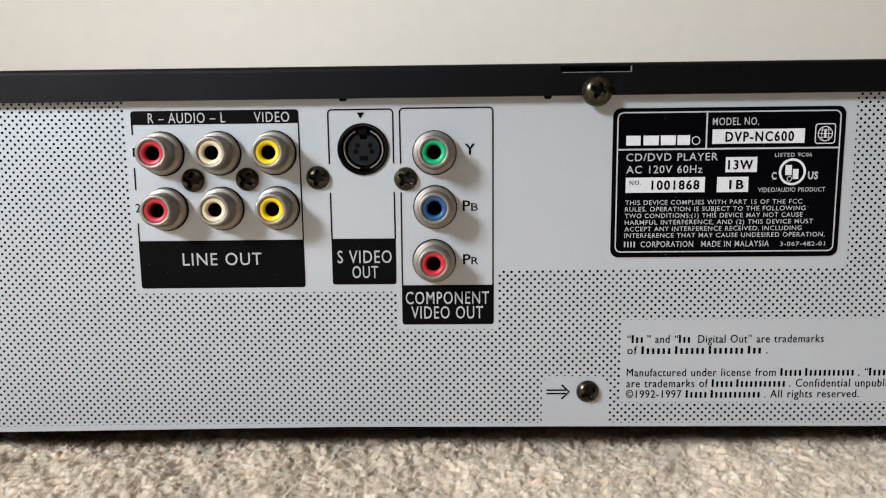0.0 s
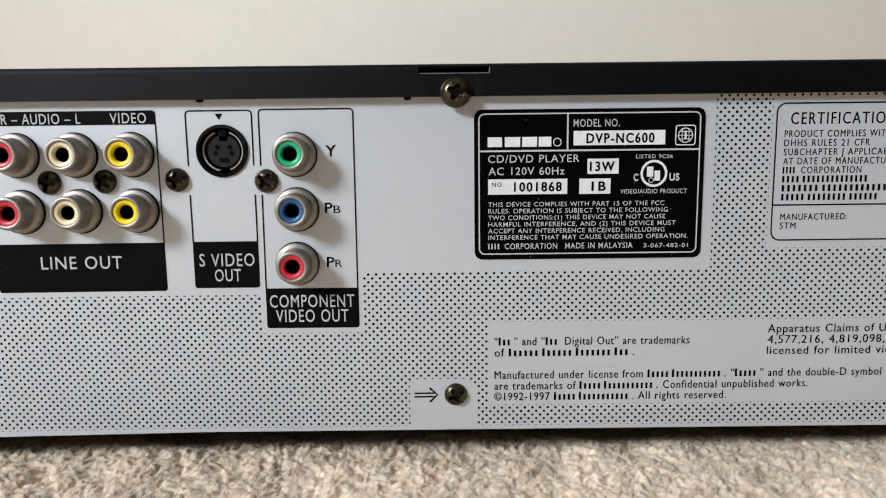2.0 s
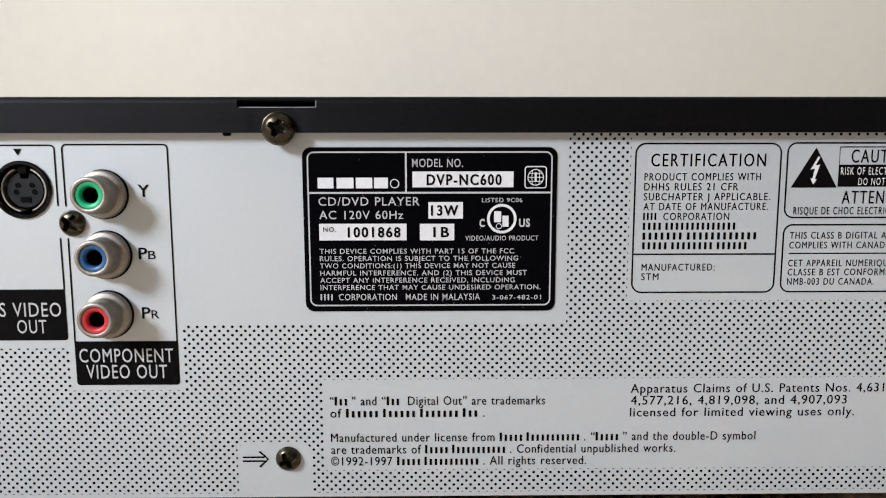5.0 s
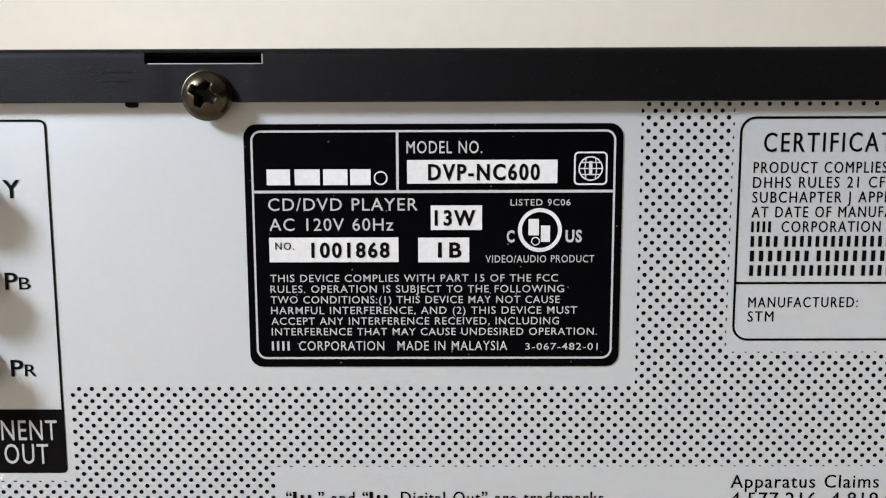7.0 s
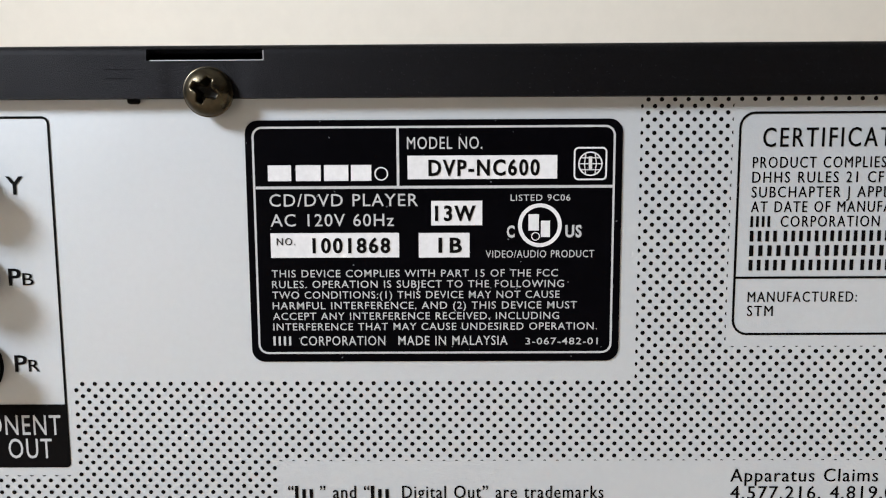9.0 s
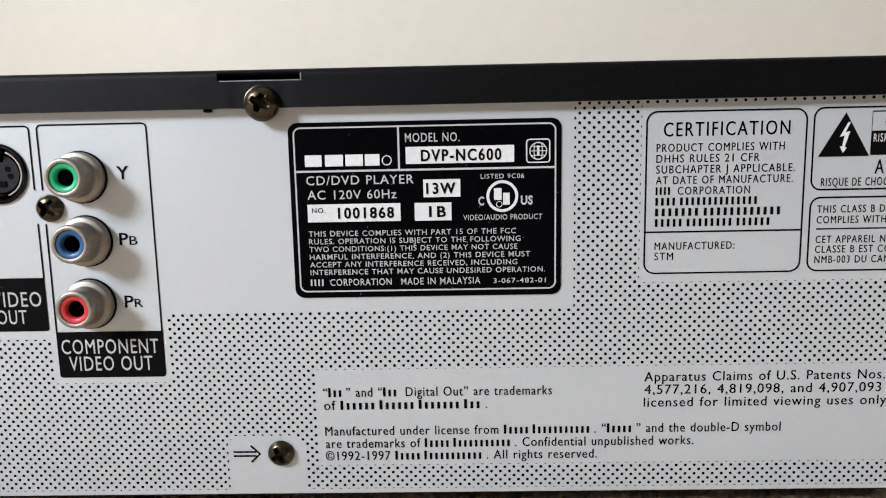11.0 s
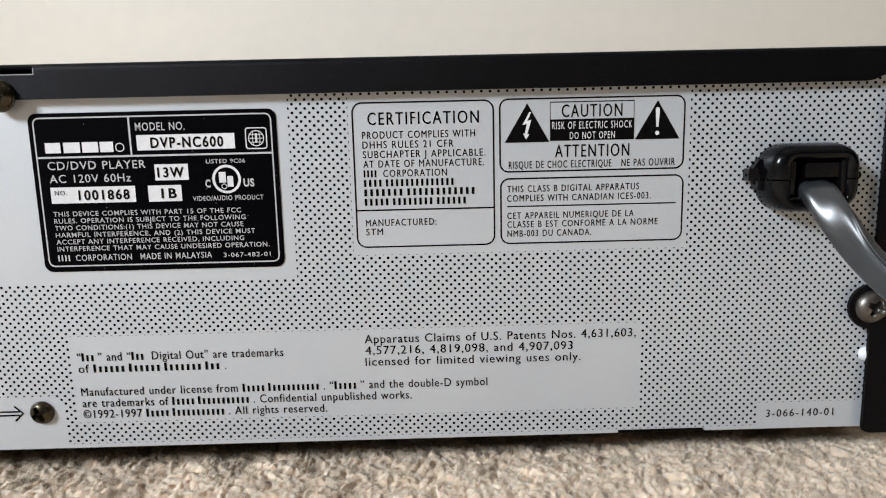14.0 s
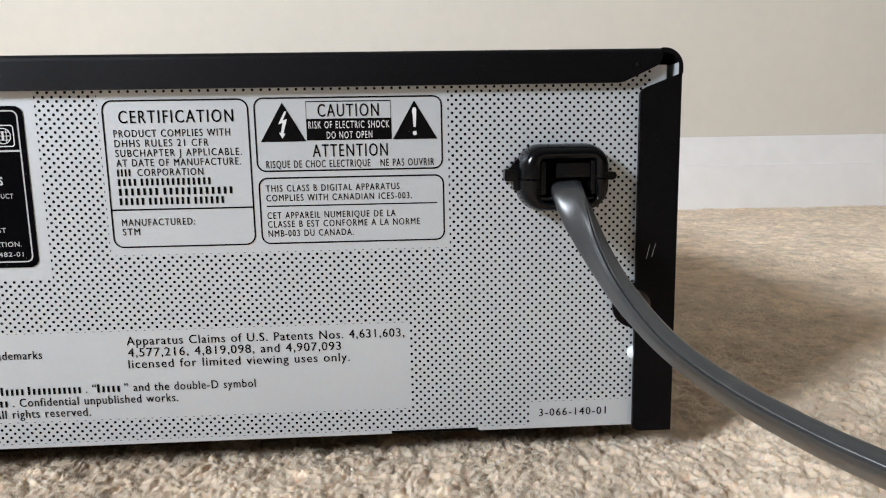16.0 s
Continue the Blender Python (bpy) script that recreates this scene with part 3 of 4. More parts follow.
lettering(panel, "STM", 117.55, 121.5, 57.95, 1.6, **T)
# Caution field
printed("outline", M_BLACK, [(rounded(149.7, 193.0, 72.3, 89.1, 2.0), LW, True), (rect(161.5, 181.1, 79.4, 88.2), 0.25, True)])
printed("printed_block", M_BLACK, [rect(161.5, 181.2, 79.35, 84.25)])
printed("warning_triangle", M_BLACK, [[(150.8, 79.1), (161.3, 79.1), (156.1, 88.1)]])
printed("warning_triangle", M_BLACK, [[(181.45, 79.2), (191.95, 79.2), (186.65, 88.15)]])
printed("flash_symbol", M_WHITE, [[(156.6, 86.1), (155.0, 83.1), (156.0, 83.4), (155.55, 81.1), (155.1, 81.2), (155.8, 79.8), (156.6, 80.95), (156.1, 81.0), (157.1, 84.3), (156.1, 84.0), (157.05, 86.0)]], 2 * DECK)
printed("exclamation_symbol", M_WHITE, [[(186.15, 86.0), (186.4, 82.0), (186.9, 82.0), (187.15, 86.0), (186.95, 86.5), (186.35, 86.5)], arc(186.65, 80.6, 0.5, 0, 330, 11)], 2 * DECK)
lettering(panel, "CAUTION", 164.2, 178.35, 84.7, 2.9, **T)
lettering(panel, "RISK OF ELECTRIC SHOCK", 161.95, 180.75, 82.0, 1.65, M_WHITE, 2 * DECK)
lettering(panel, "DO NOT OPEN", 166.1, 176.7, 79.65, 1.6, M_WHITE, 2 * DECK)
lettering(panel, "ATTENTION", 162.65, 180.15, 75.45, 2.9, **T)
lettering(panel, "RISQUE DE CHOC ELECTRIQUE", 151.75, 176.0, 73.0, 1.7, **T)
lettering(panel, "NE PAS OUVRIR", 178.4, 191.05, 73.0, 1.7, **T)
# Class field
printed("outline", M_BLACK, [(rounded(149.8, 193.15, 55.15, 70.65, 2.0), LW, True), ([(151.3, 64.05), (191.6, 64.05)], LW * 0.8, False)])
for line, end, base in (("THIS CLASS B DIGITAL APPARATUS", 182.7, 67.45), ("COMPLIES WITH CANADIAN ICES-003.", 185.55, 65.2), ("CET APPAREIL NUMERIQUE DE LA", 181.55, 61.05), ("CLASSE B EST CONFORME A LA NORME", 187.35, 58.95), ("NMB-003 DU CANADA.", 171.45, 56.75)):
    lettering(panel, line, 151.3, end, base, 1.55, **T)

# Rating plate: a black film label
bm = bmesh.new()
plate(bm, rounded(40.6, 97.75, 50.95, 88.25, 2.0), -0.18, -0.02)
rating = part("rating_plate", bm, M_LABEL, player, "black rating plate with white lettering")
LY, LT = -0.24, -0.30


def on_plate(name, mat, shapes, y=LY):
    return printed(name, mat, shapes, y, rating)


on_plate("outline", M_INK, [(rounded(41.8, 96.5, 52.35, 87.15, 1.4), 0.32, True), ([(63.75, 78.2), (63.75, 87.0)], 0.4, False), ([(42.0, 78.1), (96.4, 78.1)], 0.42, False)])
on_plate("brand_mark", M_WHITE, [rect(43.95, 47.5, 79.1, 81.5), rect(48.2, 52.0, 79.1, 81.5), rect(52.5, 56.2, 79.1, 81.5), rect(56.6, 59.7, 79.1, 81.5), (arc(61.2, 80.15, 0.95, 0, 345, 20), 0.2, True)])
on_plate("white_field", M_WHITE, [rect(65.2, 87.9, 79.3, 82.85)])
on_plate("white_field", M_WHITE, [rect(68.75, 76.55, 72.25, 76.0)])
on_plate("white_field", M_WHITE, [rect(44.05, 63.8, 67.35, 71.15)])
on_plate("white_field", M_WHITE, [rect(66.8, 74.6, 67.3, 71.1)])
on_plate("globe_symbol", M_WHITE, [(rounded(90.5, 95.3, 79.15, 83.9, 0.6), 0.25, True), (arc(92.9, 81.5, 1.75, 0, 345, 23), 0.2, True), ([(91.2, 81.5), (94.6, 81.5)], 0.15, False), ([(91.45, 82.4), (94.35, 82.4)], 0.15, False), ([(91.45, 80.6), (94.35, 80.6)], 0.15, False), ([(92.2, 79.9), (92.0, 81.5), (92.2, 83.1)], 0.15, False), ([(93.6, 79.9), (93.8, 81.5), (93.6, 83.1)], 0.15, False), rect(92.65, 93.15, 80.5, 82.6)])
on_plate("approval_mark", M_WHITE, [(arc(85.35, 72.2, 3.05, 0, 352, 44), 0.6, True), rect(83.6, 85.2, 71.4, 73.9), rect(85.5, 86.9, 70.4, 72.9), (arc(84.7, 70.5, 0.6, 0, 340, 12), 0.15, True)])
W = dict(mat=M_INK, y=LY)
K = dict(mat=M_BLACK, y=LT)
lettering(rating, "MODEL NO.", 65.15, 76.55, 83.85, 1.8, **W)
lettering(rating, "DVP-NC600", 68.4, 85.2, 79.85, 2.3, bold=0.022, **K)
lettering(rating, "CD/DVD PLAYER", 44.05, 66.75, 75.25, 1.85, **W)
lettering(rating, "AC 120V 60Hz", 44.15, 63.05, 72.2, 1.85, **W)
lettering(rating, "13W", 69.35, 75.5, 73.0, 2.2, bold=0.024, **K)
lettering(rating, "NO.", 45.0, 47.85, 69.3, 1.1, **K)
lettering(rating, "1001868", 50.5, 62.4, 68.1, 2.2, bold=0.024, **K)
lettering(rating, "1B", 69.85, 73.4, 68.1, 2.2, bold=0.024, **K)
lettering(rating, "LISTED 9C06", 80.85, 89.95, 75.95, 0.95, **W)
lettering(rating, "C", 80.3, 81.5, 70.4, 1.7, bold=0.03, **W)
lettering(rating, "US", 89.25, 91.75, 70.4, 1.75, bold=0.03, **W)
lettering(rating, "VIDEO/AUDIO PRODUCT", 77.1, 93.7, 67.25, 1.1, **W)
FCC = [("THIS DEVICE COMPLIES WITH PART 15 OF THE FCC", 88.2), ("RULES. OPERATION IS SUBJECT TO THE FOLLOWING", 89.15), ("TWO CONDITIONS:(1) THIS DEVICE MAY NOT CAUSE", 88.5), ("HARMFUL INTERFERENCE, AND (2) THIS DEVICE MUST", 91.2), ("ACCEPT ANY INTERFERENCE RECEIVED, INCLUDING", 88.45), ("INTERFERENCE THAT MAY CAUSE UNDESIRED OPERATION.", 94.35)]
for i, (line, end) in enumerate(FCC):
    lettering(rating, line, 44.05, end, 64.3 - 1.67 * i, 1.12, **W)
lettering(rating, [4, " CORPORATION"], 44.0, 61.45, 53.55, 1.45, **W)
lettering(rating, "MADE IN MALAYSIA", 63.5, 80.5, 53.55, 1.45, **W)
lettering(rating, "3-067-482-01", 83.3, 94.5, 53.6, 1.05, **W)


# Top cover: a folded sheet with a flange over the rear panel
def top_cover():
    bm = bmesh.new()
    t, r, bend = 1.0, 4.5, 1.5
    low, yf, yb = 91.35, -2.1, -1.1

    def shell(outer, inner, y0, y1):
        n = len(outer)
        fo, bo = ([bm.verts.new(P(x, y, z)) for x, z in outer] for y in (y0, y1))
        fi, bi = ([bm.verts.new(P(x, y, z)) for x, z in inner] for y in (y0, y1))
        for i in range(n - 1):
            bm.faces.new((fo[i], bo[i], bo[i + 1], fo[i + 1]))
            bm.faces.new((fi[i], fi[i + 1], bi[i + 1], bi[i]))
            bm.faces.new((fo[i], fo[i + 1], fi[i + 1], fi[i]))
            bm.faces.new((bo[i], bi[i], bi[i + 1], bo[i + 1]))

    # the folded sheet over the sides and the top
    outer = [(X1, 4.6)] + arc(X1 - r, TOP - r, r, 0, 90, 8) + arc(X0 + r, TOP - r, r, 90, 180, 8) + [(X0, 4.6)]
    inner = [(X1 - t, 4.6)] + arc(X1 - r, TOP - r, r - t, 0, 90, 8) + arc(X0 + r, TOP - r, r - t, 90, 180, 8) + [(X0 + t, 4.6)]
    shell(outer, inner, 3.0, DEEP)
    k = len(outer) // 2
    shell(outer[:k] + [(44.4, TOP)], inner[:k] + [(44.4, TOP - t)], yf + bend, 3.0)
    shell([(27.1, TOP)] + outer[k:], [(27.1, TOP - t)] + inner[k:], yf + bend, 3.0)
    # its bare edge round the two rear corners
    shell([(X1, 93.2)] + arc(X1 - r, TOP - r, r, 0, 90, 8) + [(244.7, TOP)], [(X1 - t, 93.2)] + arc(X1 - r, TOP - r, r - t, 0, 90, 8) + [(244.7, TOP - t)], yf + 0.1, yf + bend)
    shell([(X0, 93.2)] + arc(X0 + r, TOP - r, r, 180, 90, 8) + [(X0 + 6, TOP)], [(X0 + t, 93.2)] + arc(X0 + r, TOP - r, r - t, 180, 90, 8) + [(X0 + 6, TOP - t)], yf + 0.1, yf + bend)
    # rounded bend from the top into the rear flange, broken by the slot
    curve = [(yf + bend - bend * math.cos(radians(a)), TOP - bend + bend * math.sin(radians(a))) for a in range(0, 91, 15)]
    under = [(yf + bend - (bend - t) * math.cos(radians(a)), TOP - bend + (bend - t) * math.sin(radians(a))) for a in range(0, 91, 15)]
    section = curve + under[::-1]
    for xa, xb in ((X0 + 6, 27.1), (44.4, 244.7)):
        loft(bm, [[P(x, y, z) for y, z in section] for x in (xa, xb)])
    up = TOP - bend
    plate(bm, [(X0 + 22, low), (27.1, low), (27.1, up), (X0 + 6, up), (X0 + 6, 97.0)], yf, yb)
    plate(bm, [(44.4, low), (234.6, low), (236.0, 91.6), (243.4, 95.0), (244.4, 95.9), (244.7, 96.6), (244.7, up), (44.4, up)], yf, yb)
    # thin lip of the sheet over the slot
    lip = curve[2:] + [(3.0, TOP), (3.0, TOP - t)] + under[:2:-1]
    loft(bm, [[P(x, y, z) for y, z in lip] for x in (27.1, 44.4)])
    # pressed-in screw tab below the slot
    press = [(27.1 + 17.3 * i / 24, yf + 0.16 * min(1.0, max(0.0, (1 - abs(i / 12 - 1)) * 4 - 0.6)) ** 1.5) for i in range(25)]
    strip = [[bm.verts.new(P(x, y + d, z)) for x, y in press] for d, z in ((0, low), (0, 96.75), (0.9, 96.75), (0.9, low))]
    for row, nxt in zip(strip, strip[1:] + strip[:1]):
        for i in range(24):
            bm.faces.new((row[i], row[i + 1], nxt[i + 1], nxt[i]))
    # side flanges, the right one with an ear for its screw
    ear = arc(239.7, 37.6, 5.6, 92, 268, 16)
    plate(bm, [(X1 - 0.3, 93.4), (241.3, 90.3), (240.1, 89.6), (239.7, 88.8), (239.7, 44.2)] + ear + [(239.7, 31.0), (239.7, 6.6), (240.1, 5.4), (241.4, 4.9), (X1 - 0.3, 4.9)], yf, yb)
    plate(bm, [(X0 + 0.3, 4.9), (X0 + 9.5, 4.9), (X0 + 9.5, 89.5), (X0 + 0.3, 93.4)], yf, yb)
    return bm


cover = part("top_cover", top_cover(), M_COVER, player, "black powder-coated steel cover", smooth=35)
printed("scratch", M_VOID, [([(20.7, 95.6), (25.3, 95.5)], 0.12, False), ([(20.9, 94.3), (25.0, 94.25)], 0.1, False)], -2.14, cover)
bm = bmesh.new()
lathe(bm, [(0.75, 0.0), (0.7, 0.12), (0.45, 0.22), (0.0, 0.24)], 20)
part("stamped_pip", bm, M_COVER, cover, smooth=60, m=Matrix.Translation(P(239.1, -2.1, 95.3)))
# Bare steel along the slot's lower edge
bm = bmesh.new()
pbox(bm, 27.6, 44.3, -2.1, -1.2, 96.74, 96.86)
pbox(bm, 44.25, 44.38, -2.12, -1.2, 96.86, 98.2)
part("bare_or_lit_edge", bm, M_STEEL, cover, "bright bare or daylit steel edge")
# Added strip inside the cover's open corner; its pale paint stands in for daylight
bm = bmesh.new()
pbox(bm, X1 - 1.18, X1 - 1.05, -1.9, 9.0, 91.0, 96.6)
part("bare_or_lit_edge", bm, M_PANEL, cover, "bright bare or daylit steel edge")
# Locating pips peeping out below the flange
for x in (-26.5, 24.3):
    bm = bmesh.new()
    pbox(bm, x - 0.9, x + 0.9, -1.3, -0.1, 90.7, 92.4, 0.0004)
    part("locating_pip", bm, M_VOID, player)
# Two scratches on the side flange
printed("scratch", M_STEEL, [([(242.0, 49.4), (242.8, 52.8)], 0.12, False), ([(243.3, 49.7), (244.2, 53.0)], 0.12, False)], -2.42, cover)

# Chassis, front and feet
# Unseen base sheet, coated dark to deepen the shade under the player
bm = bmesh.new()
pbox(bm, X0 + 1.5, X1 - 1.5, 1.5, DEEP - 2, 6.3, 7.3)
part("chassis", bm, M_COVER, player, "steel base sheet, dark to deepen the shade below")
bm = bmesh.new()
pbox(bm, X0, X1, DEEP + 0.5, DEEP + 30, 4.0, TOP, 0.004)
part("front_panel", bm, M_PLASTIC, player, "black plastic front")
for x, y in ((-140, 45), (210, 45), (-140, 320), (210, 320)):
    bm = bmesh.new()
    bmesh.ops.create_cone(bm, cap_ends=True, segments=28, radius1=0.011, radius2=0.0125, depth=0.0155, matrix=Matrix.Translation((x * MM, y * MM, 0.0034)))
    part("foot", bm, M_PLASTIC, player, "black round plastic foot", smooth=40)


# Screws with a dished cross recess
def screw_mesh(name, radius, high, flange, mat, cross=0.66):
    bm = bmesh.new()
    seg, steps = 64, 20
    rings, deep = [], set()
    for k in range(steps + 1):
        r = radius * (k / steps) ** 0.85
        ring = []
        for s in range(seg):
            a = math.tau * s / seg
            x, z = r * math.cos(a), r * math.sin(a)
            u = r / radius
            h = flange + high * max(0.0, 1 - u ** 2.6) ** 0.62
            arm, half = cross * radius, 0.17 * radius
            inside = min(arm - max(abs(x), abs(z)), half * (1.5 - 0.9 * r / arm) - min(abs(x), abs(z)))
            if inside > -0.06 * radius:
                h = max(0.15, h - min(1.0, (inside + 0.06 * radius) / (0.09 * radius)) * high * (1.7 - 0.8 * r / arm))
            ring.append(bm.verts.new((x * MM, -h * MM, z * MM)))
            if inside > 0.015 * radius:
                deep.add(ring[-1])
        rings.append(ring)
    bm.faces.new(rings[0])
    rings.append([bm.verts.new((radius * 1.04 * MM * math.cos(math.tau * s / seg), -flange * 0.9 * MM, radius * 1.04 * MM * math.sin(math.tau * s / seg))) for s in range(seg)])
    rings.append([bm.verts.new((radius * 1.04 * MM * math.cos(math.tau * s / seg), 0, radius * 1.04 * MM * math.sin(math.tau * s / seg))) for s in range(seg)])
    for a, b in zip(rings, rings[1:]):
        for i in range(seg):
            bm.faces.new((a[i], b[i], b[(i + 1) % seg], a[(i + 1) % seg]))
    # the deep faces of the cross take the painted shade
    for face in bm.faces:
        face.material_index = int(all(v in deep for v in face.verts))
    bmesh.ops.recalc_face_normals(bm, faces=bm.faces)
    mesh = bpy.data.meshes.new(name)
    bm.to_mesh(mesh)
    bm.free()
    mesh.materials.append(mat)
    mesh.materials.append(M_RECESS_SHADE)
    return mesh


def place_screw(mesh, x, y, z, turn, label):
    return part("screw", mesh, None, player, label, smooth=50, m=Matrix.Translation(P(x, y, z)) @ pose(0, 0, 0, 0, turn, 0))


small = screw_mesh("small_screw", 2.85, 1.5, 0.25, M_SCREW)
for x, z, turn in ((-65.4, 71.6, 12), (-51.5, 71.7, 40), (-33.5, 71.9, 8), (-11.25, 71.4, 38)):
    place_screw(small, x, -0.05, z, turn, "dark bronze cross-head screw")
place_screw(small, 35.5, -0.05, 15.5, 62, "dark bronze cross-head screw")
big = screw_mesh("cover_screw", 3.55, 1.9, 0.5, M_SCREW, 0.5)
place_screw(big, 36.1, -1.92, 92.2, 25, "large bronze cross-head cover screw")
side = screw_mesh("side_screw", 3.85, 1.9, 0.5, M_SCREW_SILVER, 0.5)
place_screw(side, 239.4, -2.1, 37.7, 30, "grey steel cover screw beside the cord")
bm = bmesh.new()
lathe(bm, [(1.9, 0), (1.85, 0.5), (1.5, 1.1), (0.8, 1.45), (0, 1.55)], 24)
part("locating_pin", bm, M_KNOB, player, "small white plastic pin", smooth=60, m=Matrix.Translation(P(240.4, 0, 25.0)))

# Phono jacks
JACKS = [(-72.8, 78.35, M_RED, "red"), (-58.3, 78.3, M_CREAM, "cream"), (-44.3, 78.25, M_YELLOW, "yellow"), (-72.6, 64.35, M_RED, "red"), (-58.2, 64.35, M_CREAM, "cream"), (-43.95, 64.35, M_YELLOW, "yellow"), (-3.9, 77.85, M_GREEN, "green"), (-3.9, 64.2, M_BLUE, "blue"), (-4.3, 50.45, M_RED, "red")]


def mesh_of(name, bm, mat):
    bmesh.ops.recalc_face_normals(bm, faces=bm.faces)
    mesh = bpy.data.meshes.new(name)
    bm.to_mesh(mesh)
    bm.free()
    mesh.materials.append(mat)
    return mesh


washer = mesh_of("washer", lathe(bmesh.new(), [(5.0, 0.02), (5.62, 0.02), (5.62, 0.3), (5.4, 0.45), (5.0, 0.45)]), M_VOID)
shell = mesh_of("barrel", lathe(bmesh.new(), [(5.3, 0.1), (5.36, 0.5), (5.36, 1.5), (5.28, 1.75), (5.05, 1.92), (4.5, 2.0), (4.25, 2.1), (4.1, 2.35), (4.04, 2.8), (4.02, 4.6), (4.08, 5.6), (4.08, 6.1), (3.98, 6.45), (3.74, 6.7), (3.4, 6.77), (3.08, 6.62), (2.95, 6.3), (2.95, 0.3)]), M_NICKEL)
ring_profile = [(2.99, 6.2), (2.9, 6.4), (2.25, 6.38), (1.95, 6.15), (1.75, 5.6), (1.72, 0.6), (0.0, 0.6)]
# Near-black sleeve over the coloured bore paints the shade of the hole
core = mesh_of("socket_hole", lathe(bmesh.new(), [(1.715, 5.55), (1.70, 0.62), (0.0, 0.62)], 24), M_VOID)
for x, z, mat, hue in JACKS:
    at = Matrix.Translation(P(x, 0, z))
    jack = part("phono_jack", shell, None, player, f"nickel phono jack with {hue} insert", smooth=40, m=at)
    part("washer", washer, None, jack, smooth=40)
    part("insert", mesh_of("insert", lathe(bmesh.new(), ring_profile, 36), mat), None, jack, f"{hue} plastic ring", smooth=40)
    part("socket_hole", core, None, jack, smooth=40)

# Mini jack for S-video
at = Matrix.Translation(P(SV[0], 0, SV[1]))
bm = lathe(bmesh.new(), [(6.5, 0.03), (6.5, 0.35), (6.2, 0.55), (5.75, 0.5), (5.6, 0.2), (5.5, -1.0), (5.4, -5.5), (0.0, -5.5)], 48)
mini = part("s_video_jack", bm, M_PLASTIC, player, "black round four-pin mini jack", smooth=40, m=at)


def ring_piece(a0, a1, r0, r1, y0, y1, n=14):
    bm = bmesh.new()
    loops = []
    for i in range(n + 1):
        a = radians(a0 + (a1 - a0) * i / n)
        c, s = math.cos(a), math.sin(a)
        loops.append([(r * MM * c, y * MM, r * MM * s) for r, y in ((r0, y0), (r1, y0), (r1, y1), (r0, y1))])
    return loft(bm, loops)


part("shield", ring_piece(112, 258, 4.72, 5.05, 0.3, 5.3), M_NICKEL, mini, "thin nickel shield", smooth=40)
part("shield", ring_piece(-70, 68, 4.72, 5.05, 0.3, 5.3), M_NICKEL, mini, "thin nickel shield", smooth=40)
bm = bmesh.new()
outline = arc(0, 0, 4.0, 106, 434, 36) + [(0.85, 2.5), (-0.85, 2.5)]
f = [bm.verts.new((x * MM, 0.0009, z * MM)) for x, z in outline]
b = [bm.verts.new((x * MM, 0.0054, z * MM)) for x, z in outline]
bm.faces.new(f)
for i in range(len(f)):
    bm.faces.new((f[i], b[i], b[(i + 1) % len(f)], f[(i + 1) % len(f)]))
part("pin_block", bm, M_BLOCK, mini)
# Pin holes and key slot are black pieces that paint the openings' shade
hole = mesh_of("pin_hole", lathe(bmesh.new(), [(0.55, 0.0), (0.62, 0.06), (0.42, 0.07), (0.4, -0.0), (0.0, -0.0)], 16), M_VOID)
for x, z in ((-1.55, 1.0), (1.65, 1.0), (-2.0, -0.5), (2.1, -0.5)):
    part("pin_hole", hole, None, mini, m=Matrix.Translation((x * MM, 0.00085, z * MM)))
bm = bmesh.new()
box(bm, -0.0011, 0.0011, 0.0007, 0.0010, -0.0028, -0.0016)
part("key_slot", bm, M_VOID, mini)
bm = bmesh.new()
box(bm, -0.0010, 0.0010, 0.0002, 0.0050, 0.0036, 0.0056, 0.0002)
part("key_rib", bm, M_VOID, mini)

# Strain relief and power cord
def clamp_half(top):
    """A rim from the panel to its rounded front edge and back down into the opening, over the upper or the lower half."""
    mid, n = 69.35 if top else 69.05, 8
    section = [(0.0, -0.05), (0.1, -3.0), (0.45, -5.0), (1.2, -6.6), (2.2, -7.35), (3.2, -7.5), (4.1, -7.2), (4.6, -6.5), (4.7, -2.6)]
    loops = []
    for d, y in section:
        x0, x1 = 210.4 + d * 1.08, 231.9 - d * 0.85
        if top:
            r, z = max(5.6 - d, 0.5), 77.5 - d * 0.82
            path = [(x1, mid)] + arc(x1 - r, z - r, r, 0, 90, n) + arc(x0 + r, z - r, r, 90, 180, n) + [(x0, mid)]
        else:
            r, z = max(6.2 - d, 0.5), 61.5 + d * 0.52
            path = [(x0, mid)] + arc(x0 + r, z + r, r, 180, 270, n) + arc(x1 - r, z + r, r, 270, 360, n) + [(x1, mid)]
        loops.append([P(x, y, z) for x, z in path])
    bm = bmesh.new()
    rings = [[bm.verts.new(v) for v in loop] for loop in loops]
    for a, b in zip(rings, rings[1:]):
        for i in range(len(a) - 1):
            bm.faces.new((a[i], b[i], b[i + 1], a[i + 1]))
    for k in (0, -1):
        bm.faces.new([ring[k] for ring in rings])
    return bm


relief = part("strain_relief", clamp_half(True), M_PLASTIC, player, "glossy black plastic cord clamp", smooth=40)
part("lower_shell", clamp_half(False), M_PLASTIC, relief, smooth=40)
bm = bmesh.new()
pbox(bm, 214.6, 228.0, -2.8, -0.1, 63.4, 74.2)
part("clamp_floor", bm, M_VOID, relief)
bm = bmesh.new()
plate(bm, [(219.0, 69.6), (227.0, 69.6), (227.0, 72.5), (226.7, 72.9), (219.4, 72.9), (219.0, 72.5)], -5.9, -2.7)
part("clamp_jaw", bm, M_PLASTIC, relief)
bm = bmesh.new()
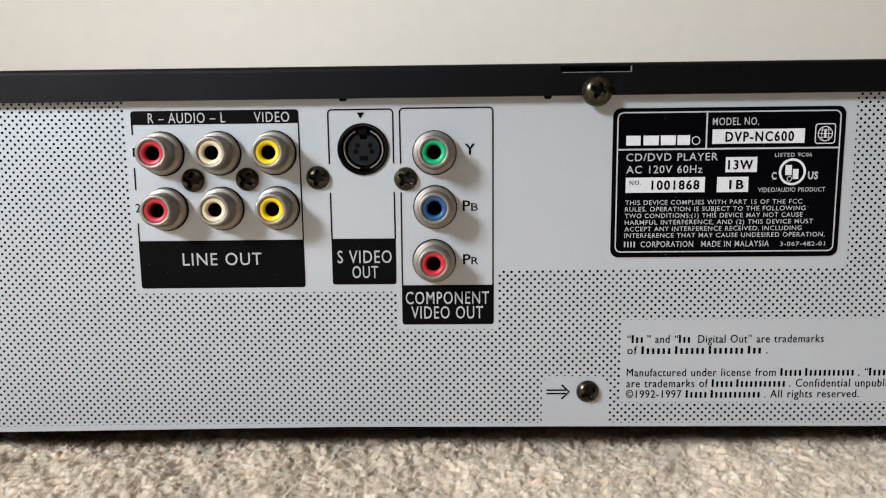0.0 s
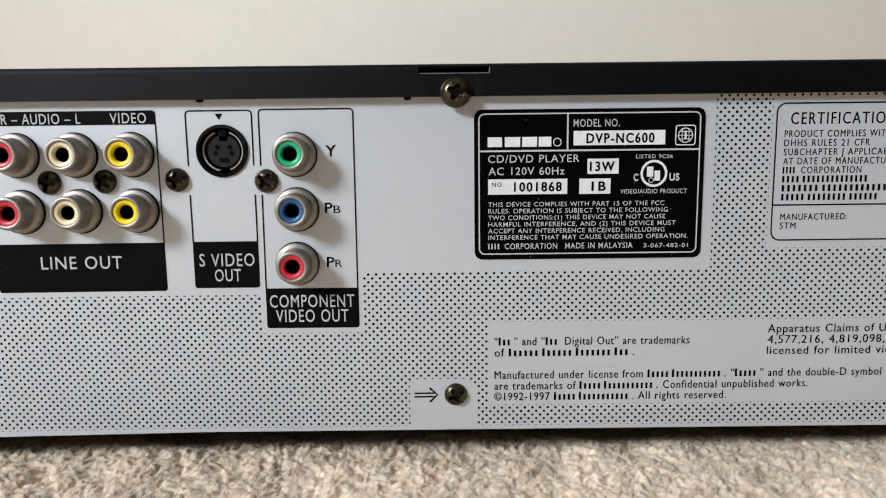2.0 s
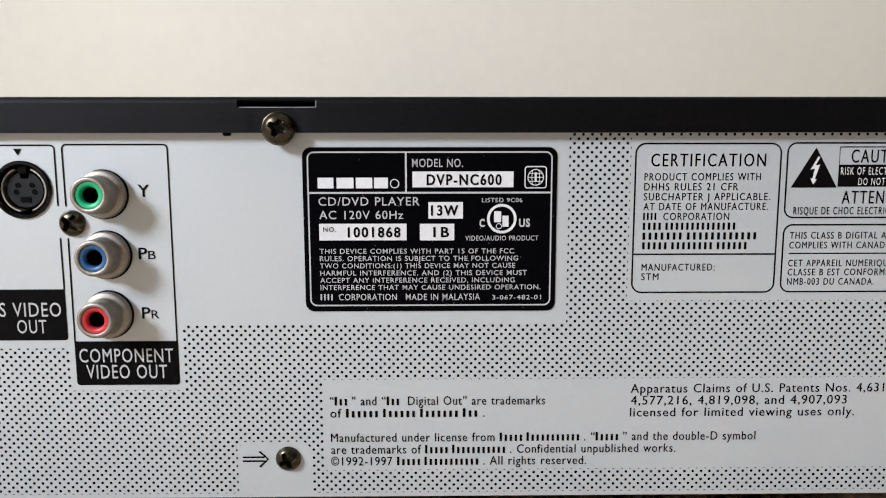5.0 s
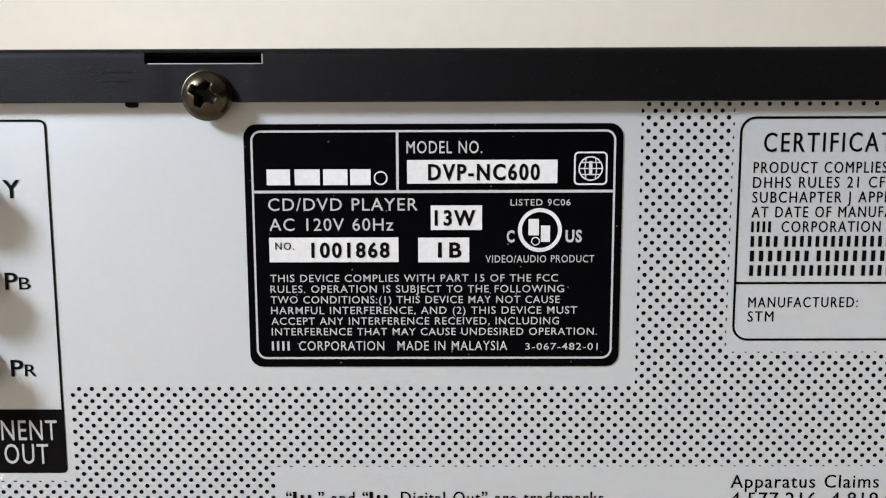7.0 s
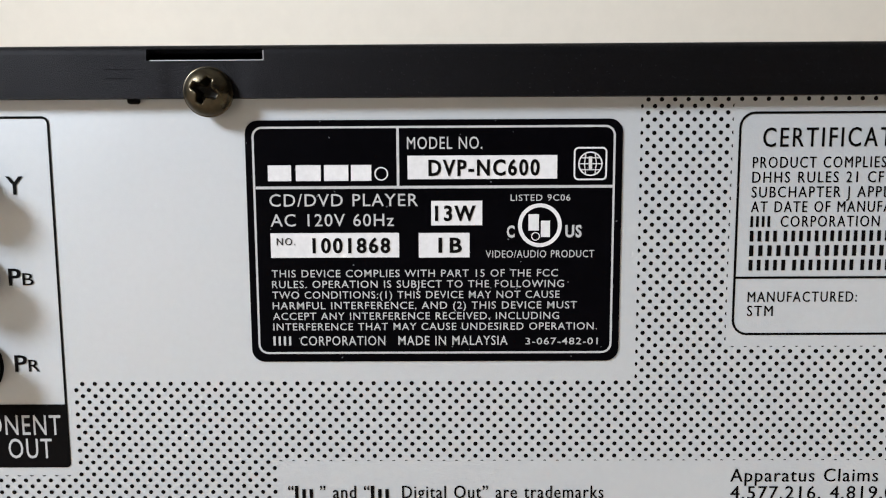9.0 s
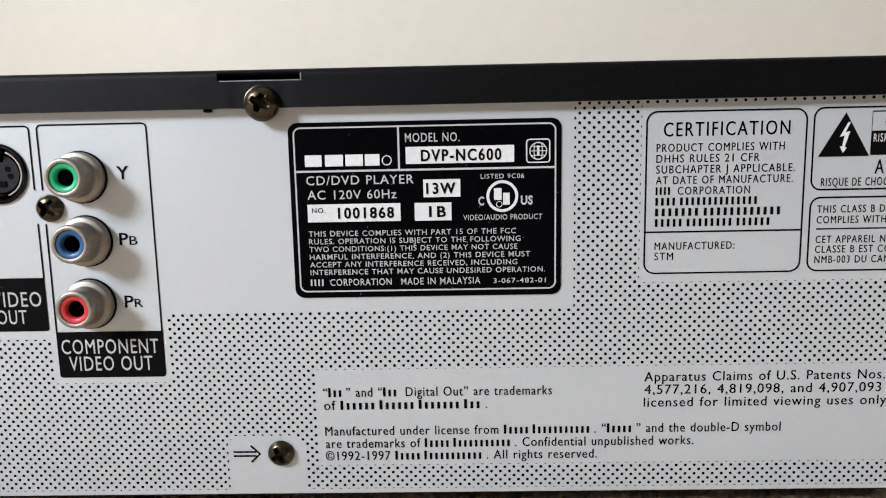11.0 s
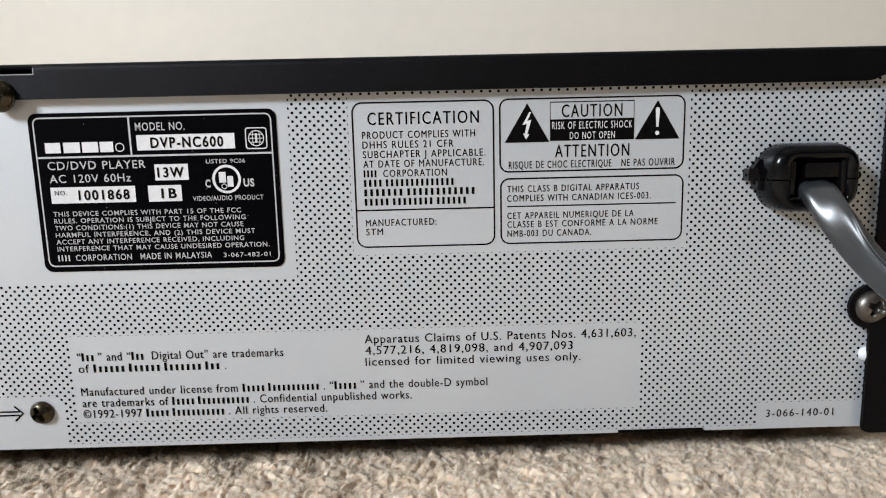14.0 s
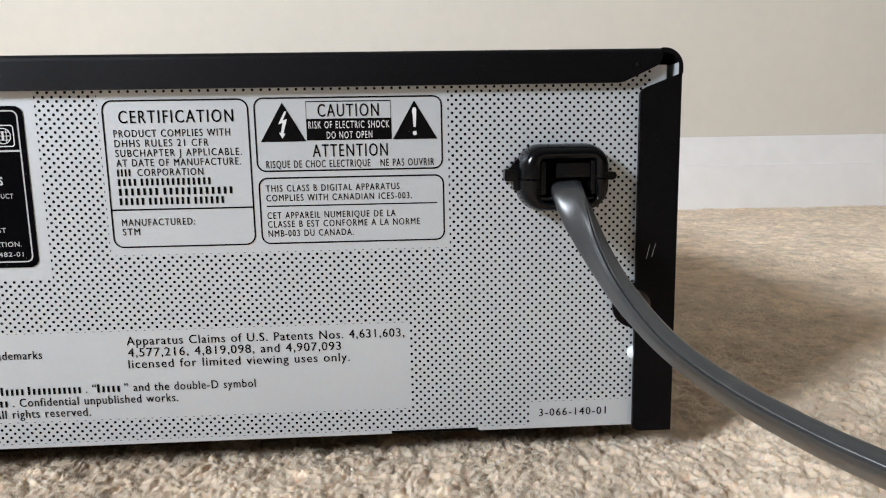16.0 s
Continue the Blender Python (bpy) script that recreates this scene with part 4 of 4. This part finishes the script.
pbox(bm, 214.9, 227.9, -6.7, -3.0, 64.35, 65.2, 0.0003)
part("clamp_lip", bm, M_PLASTIC, relief)
bm = bmesh.new()
pbox(bm, 214.7, 216.6, -6.3, -2.8, 65.6, 73.6, 0.0003)
pbox(bm, 226.9, 228.1, -6.6, -2.8, 65.6, 73.6, 0.0003)
part("clamp_cheek", bm, M_PLASTIC, relief)
bm = bmesh.new()
plate(bm, [(207.4, 69.2), (207.7, 68.9), (211.4, 68.9), (211.4, 71.8), (207.7, 71.8), (207.4, 71.4)], -2.9, -0.05)
plate(bm, [(208.7, 71.75), (211.6, 71.75), (211.6, 73.9), (210.2, 73.9)], -2.2, -0.05)
plate(bm, [(209.4, 68.95), (209.4, 66.9), (211.2, 66.5), (211.2, 68.95)], -3.4, -0.05)
part("latch_ear", bm, M_PLASTIC, relief, "black plastic latch")
bm = bmesh.new()
plate(bm, [(231.2, 68.7), (233.5, 68.7)] + arc(233.4, 69.7, 0.95, -90, 90, 6) + [(231.2, 70.7)], -2.4, -0.05)
part("latch_ear", bm, M_PLASTIC, relief, "black plastic latch")

CORD = [(223.6, 2, 66.6), (223.6, -4, 66.4), (223.2, -8.3, 65.2), (224.4, -12.8, 60.3), (227.1, -19.5, 52.5), (229.5, -30.5, 45.6), (233.8, -42.1, 39.0), (239.4, -54.3, 34.6), (246.5, -66.9, 31.6), (253.8, -78.9, 29.7), (262, -92, 26.5), (280, -110, 19.0), (312, -134, 7.0), (352, -156, 0.0), (420, -185, -1.0), (540, -200, -1.0), (700, -190, -1.0)]


def spline(points, per=10):
    pts = [Vector(p) for p in points]
    pts = [2 * pts[0] - pts[1]] + pts + [2 * pts[-1] - pts[-2]]
    out = []
    for a, b, c, d in zip(pts, pts[1:], pts[2:], pts[3:]):
        for k in range(per):
            t = k / per
            out.append(0.5 * (2 * b + (c - a) * t + (2 * a - 5 * b + 4 * c - d) * t * t + (3 * b - a - 3 * c + d) * t ** 3))
    out.append(pts[-2])
    return out


def cord_section():
    """A flat cord's outline as (across, out): flat faces, round edges, and a fine lipped groove down one edge."""
    out = []
    for k in range(96):
        a = math.tau * k / 96
        c, d = math.cos(a), math.sin(a)
        w, t = math.copysign(abs(c) ** 0.55, c), math.copysign(abs(d) ** 0.55, d)
        b = math.degrees(a)
        lip = 0.12 * math.exp(-(((b - 30) / 5) ** 2)) - 0.3 * math.exp(-(((b - 20) / 4) ** 2)) + 0.1 * math.exp(-(((b - 11) / 5) ** 2))
        out.append((3.35 * w + lip * c, 2.0 * t + lip * d))
    return out


def cord_mesh():
    """A flat two-core cord, twisting on its way out of the clamp, one edge turned up to the daylight."""
    line, outline = spline(CORD), cord_section()
    loops = []
    for i, p in enumerate(line):
        along = (line[min(i + 1, len(line) - 1)] - line[max(i - 1, 0)]).normalized()
        u = min(1.0, max(0.0, (i - 20) / 45))
        front = Vector((-0.59, -0.7, 0.41))
        front = (front - along * front.dot(along)).normalized()
        side = front.cross(along)
        turn = radians(24 + 46 * u * u * (3 - 2 * u))
        wide = side * math.cos(turn) + front * math.sin(turn)
        v = min(1.0, max(0.0, (i - 14) / 26))
        wide = wide.lerp(Vector((1.0, -0.2, 0.12)), 1 - v * v * (3 - 2 * v))
        wide = (wide - along * wide.dot(along)).normalized()
        normal = along.cross(wide)
        grip = 1.08 - 0.08 * u
        loops.append([(p + (wide * w + normal * t) * grip) * MM + Vector((0, 0, LIFT)) for w, t in outline])
    return loft(bmesh.new(), loops)


part("power_cord", cord_mesh(), M_CORD, player, "grey vinyl two-core power cord", smooth=60)
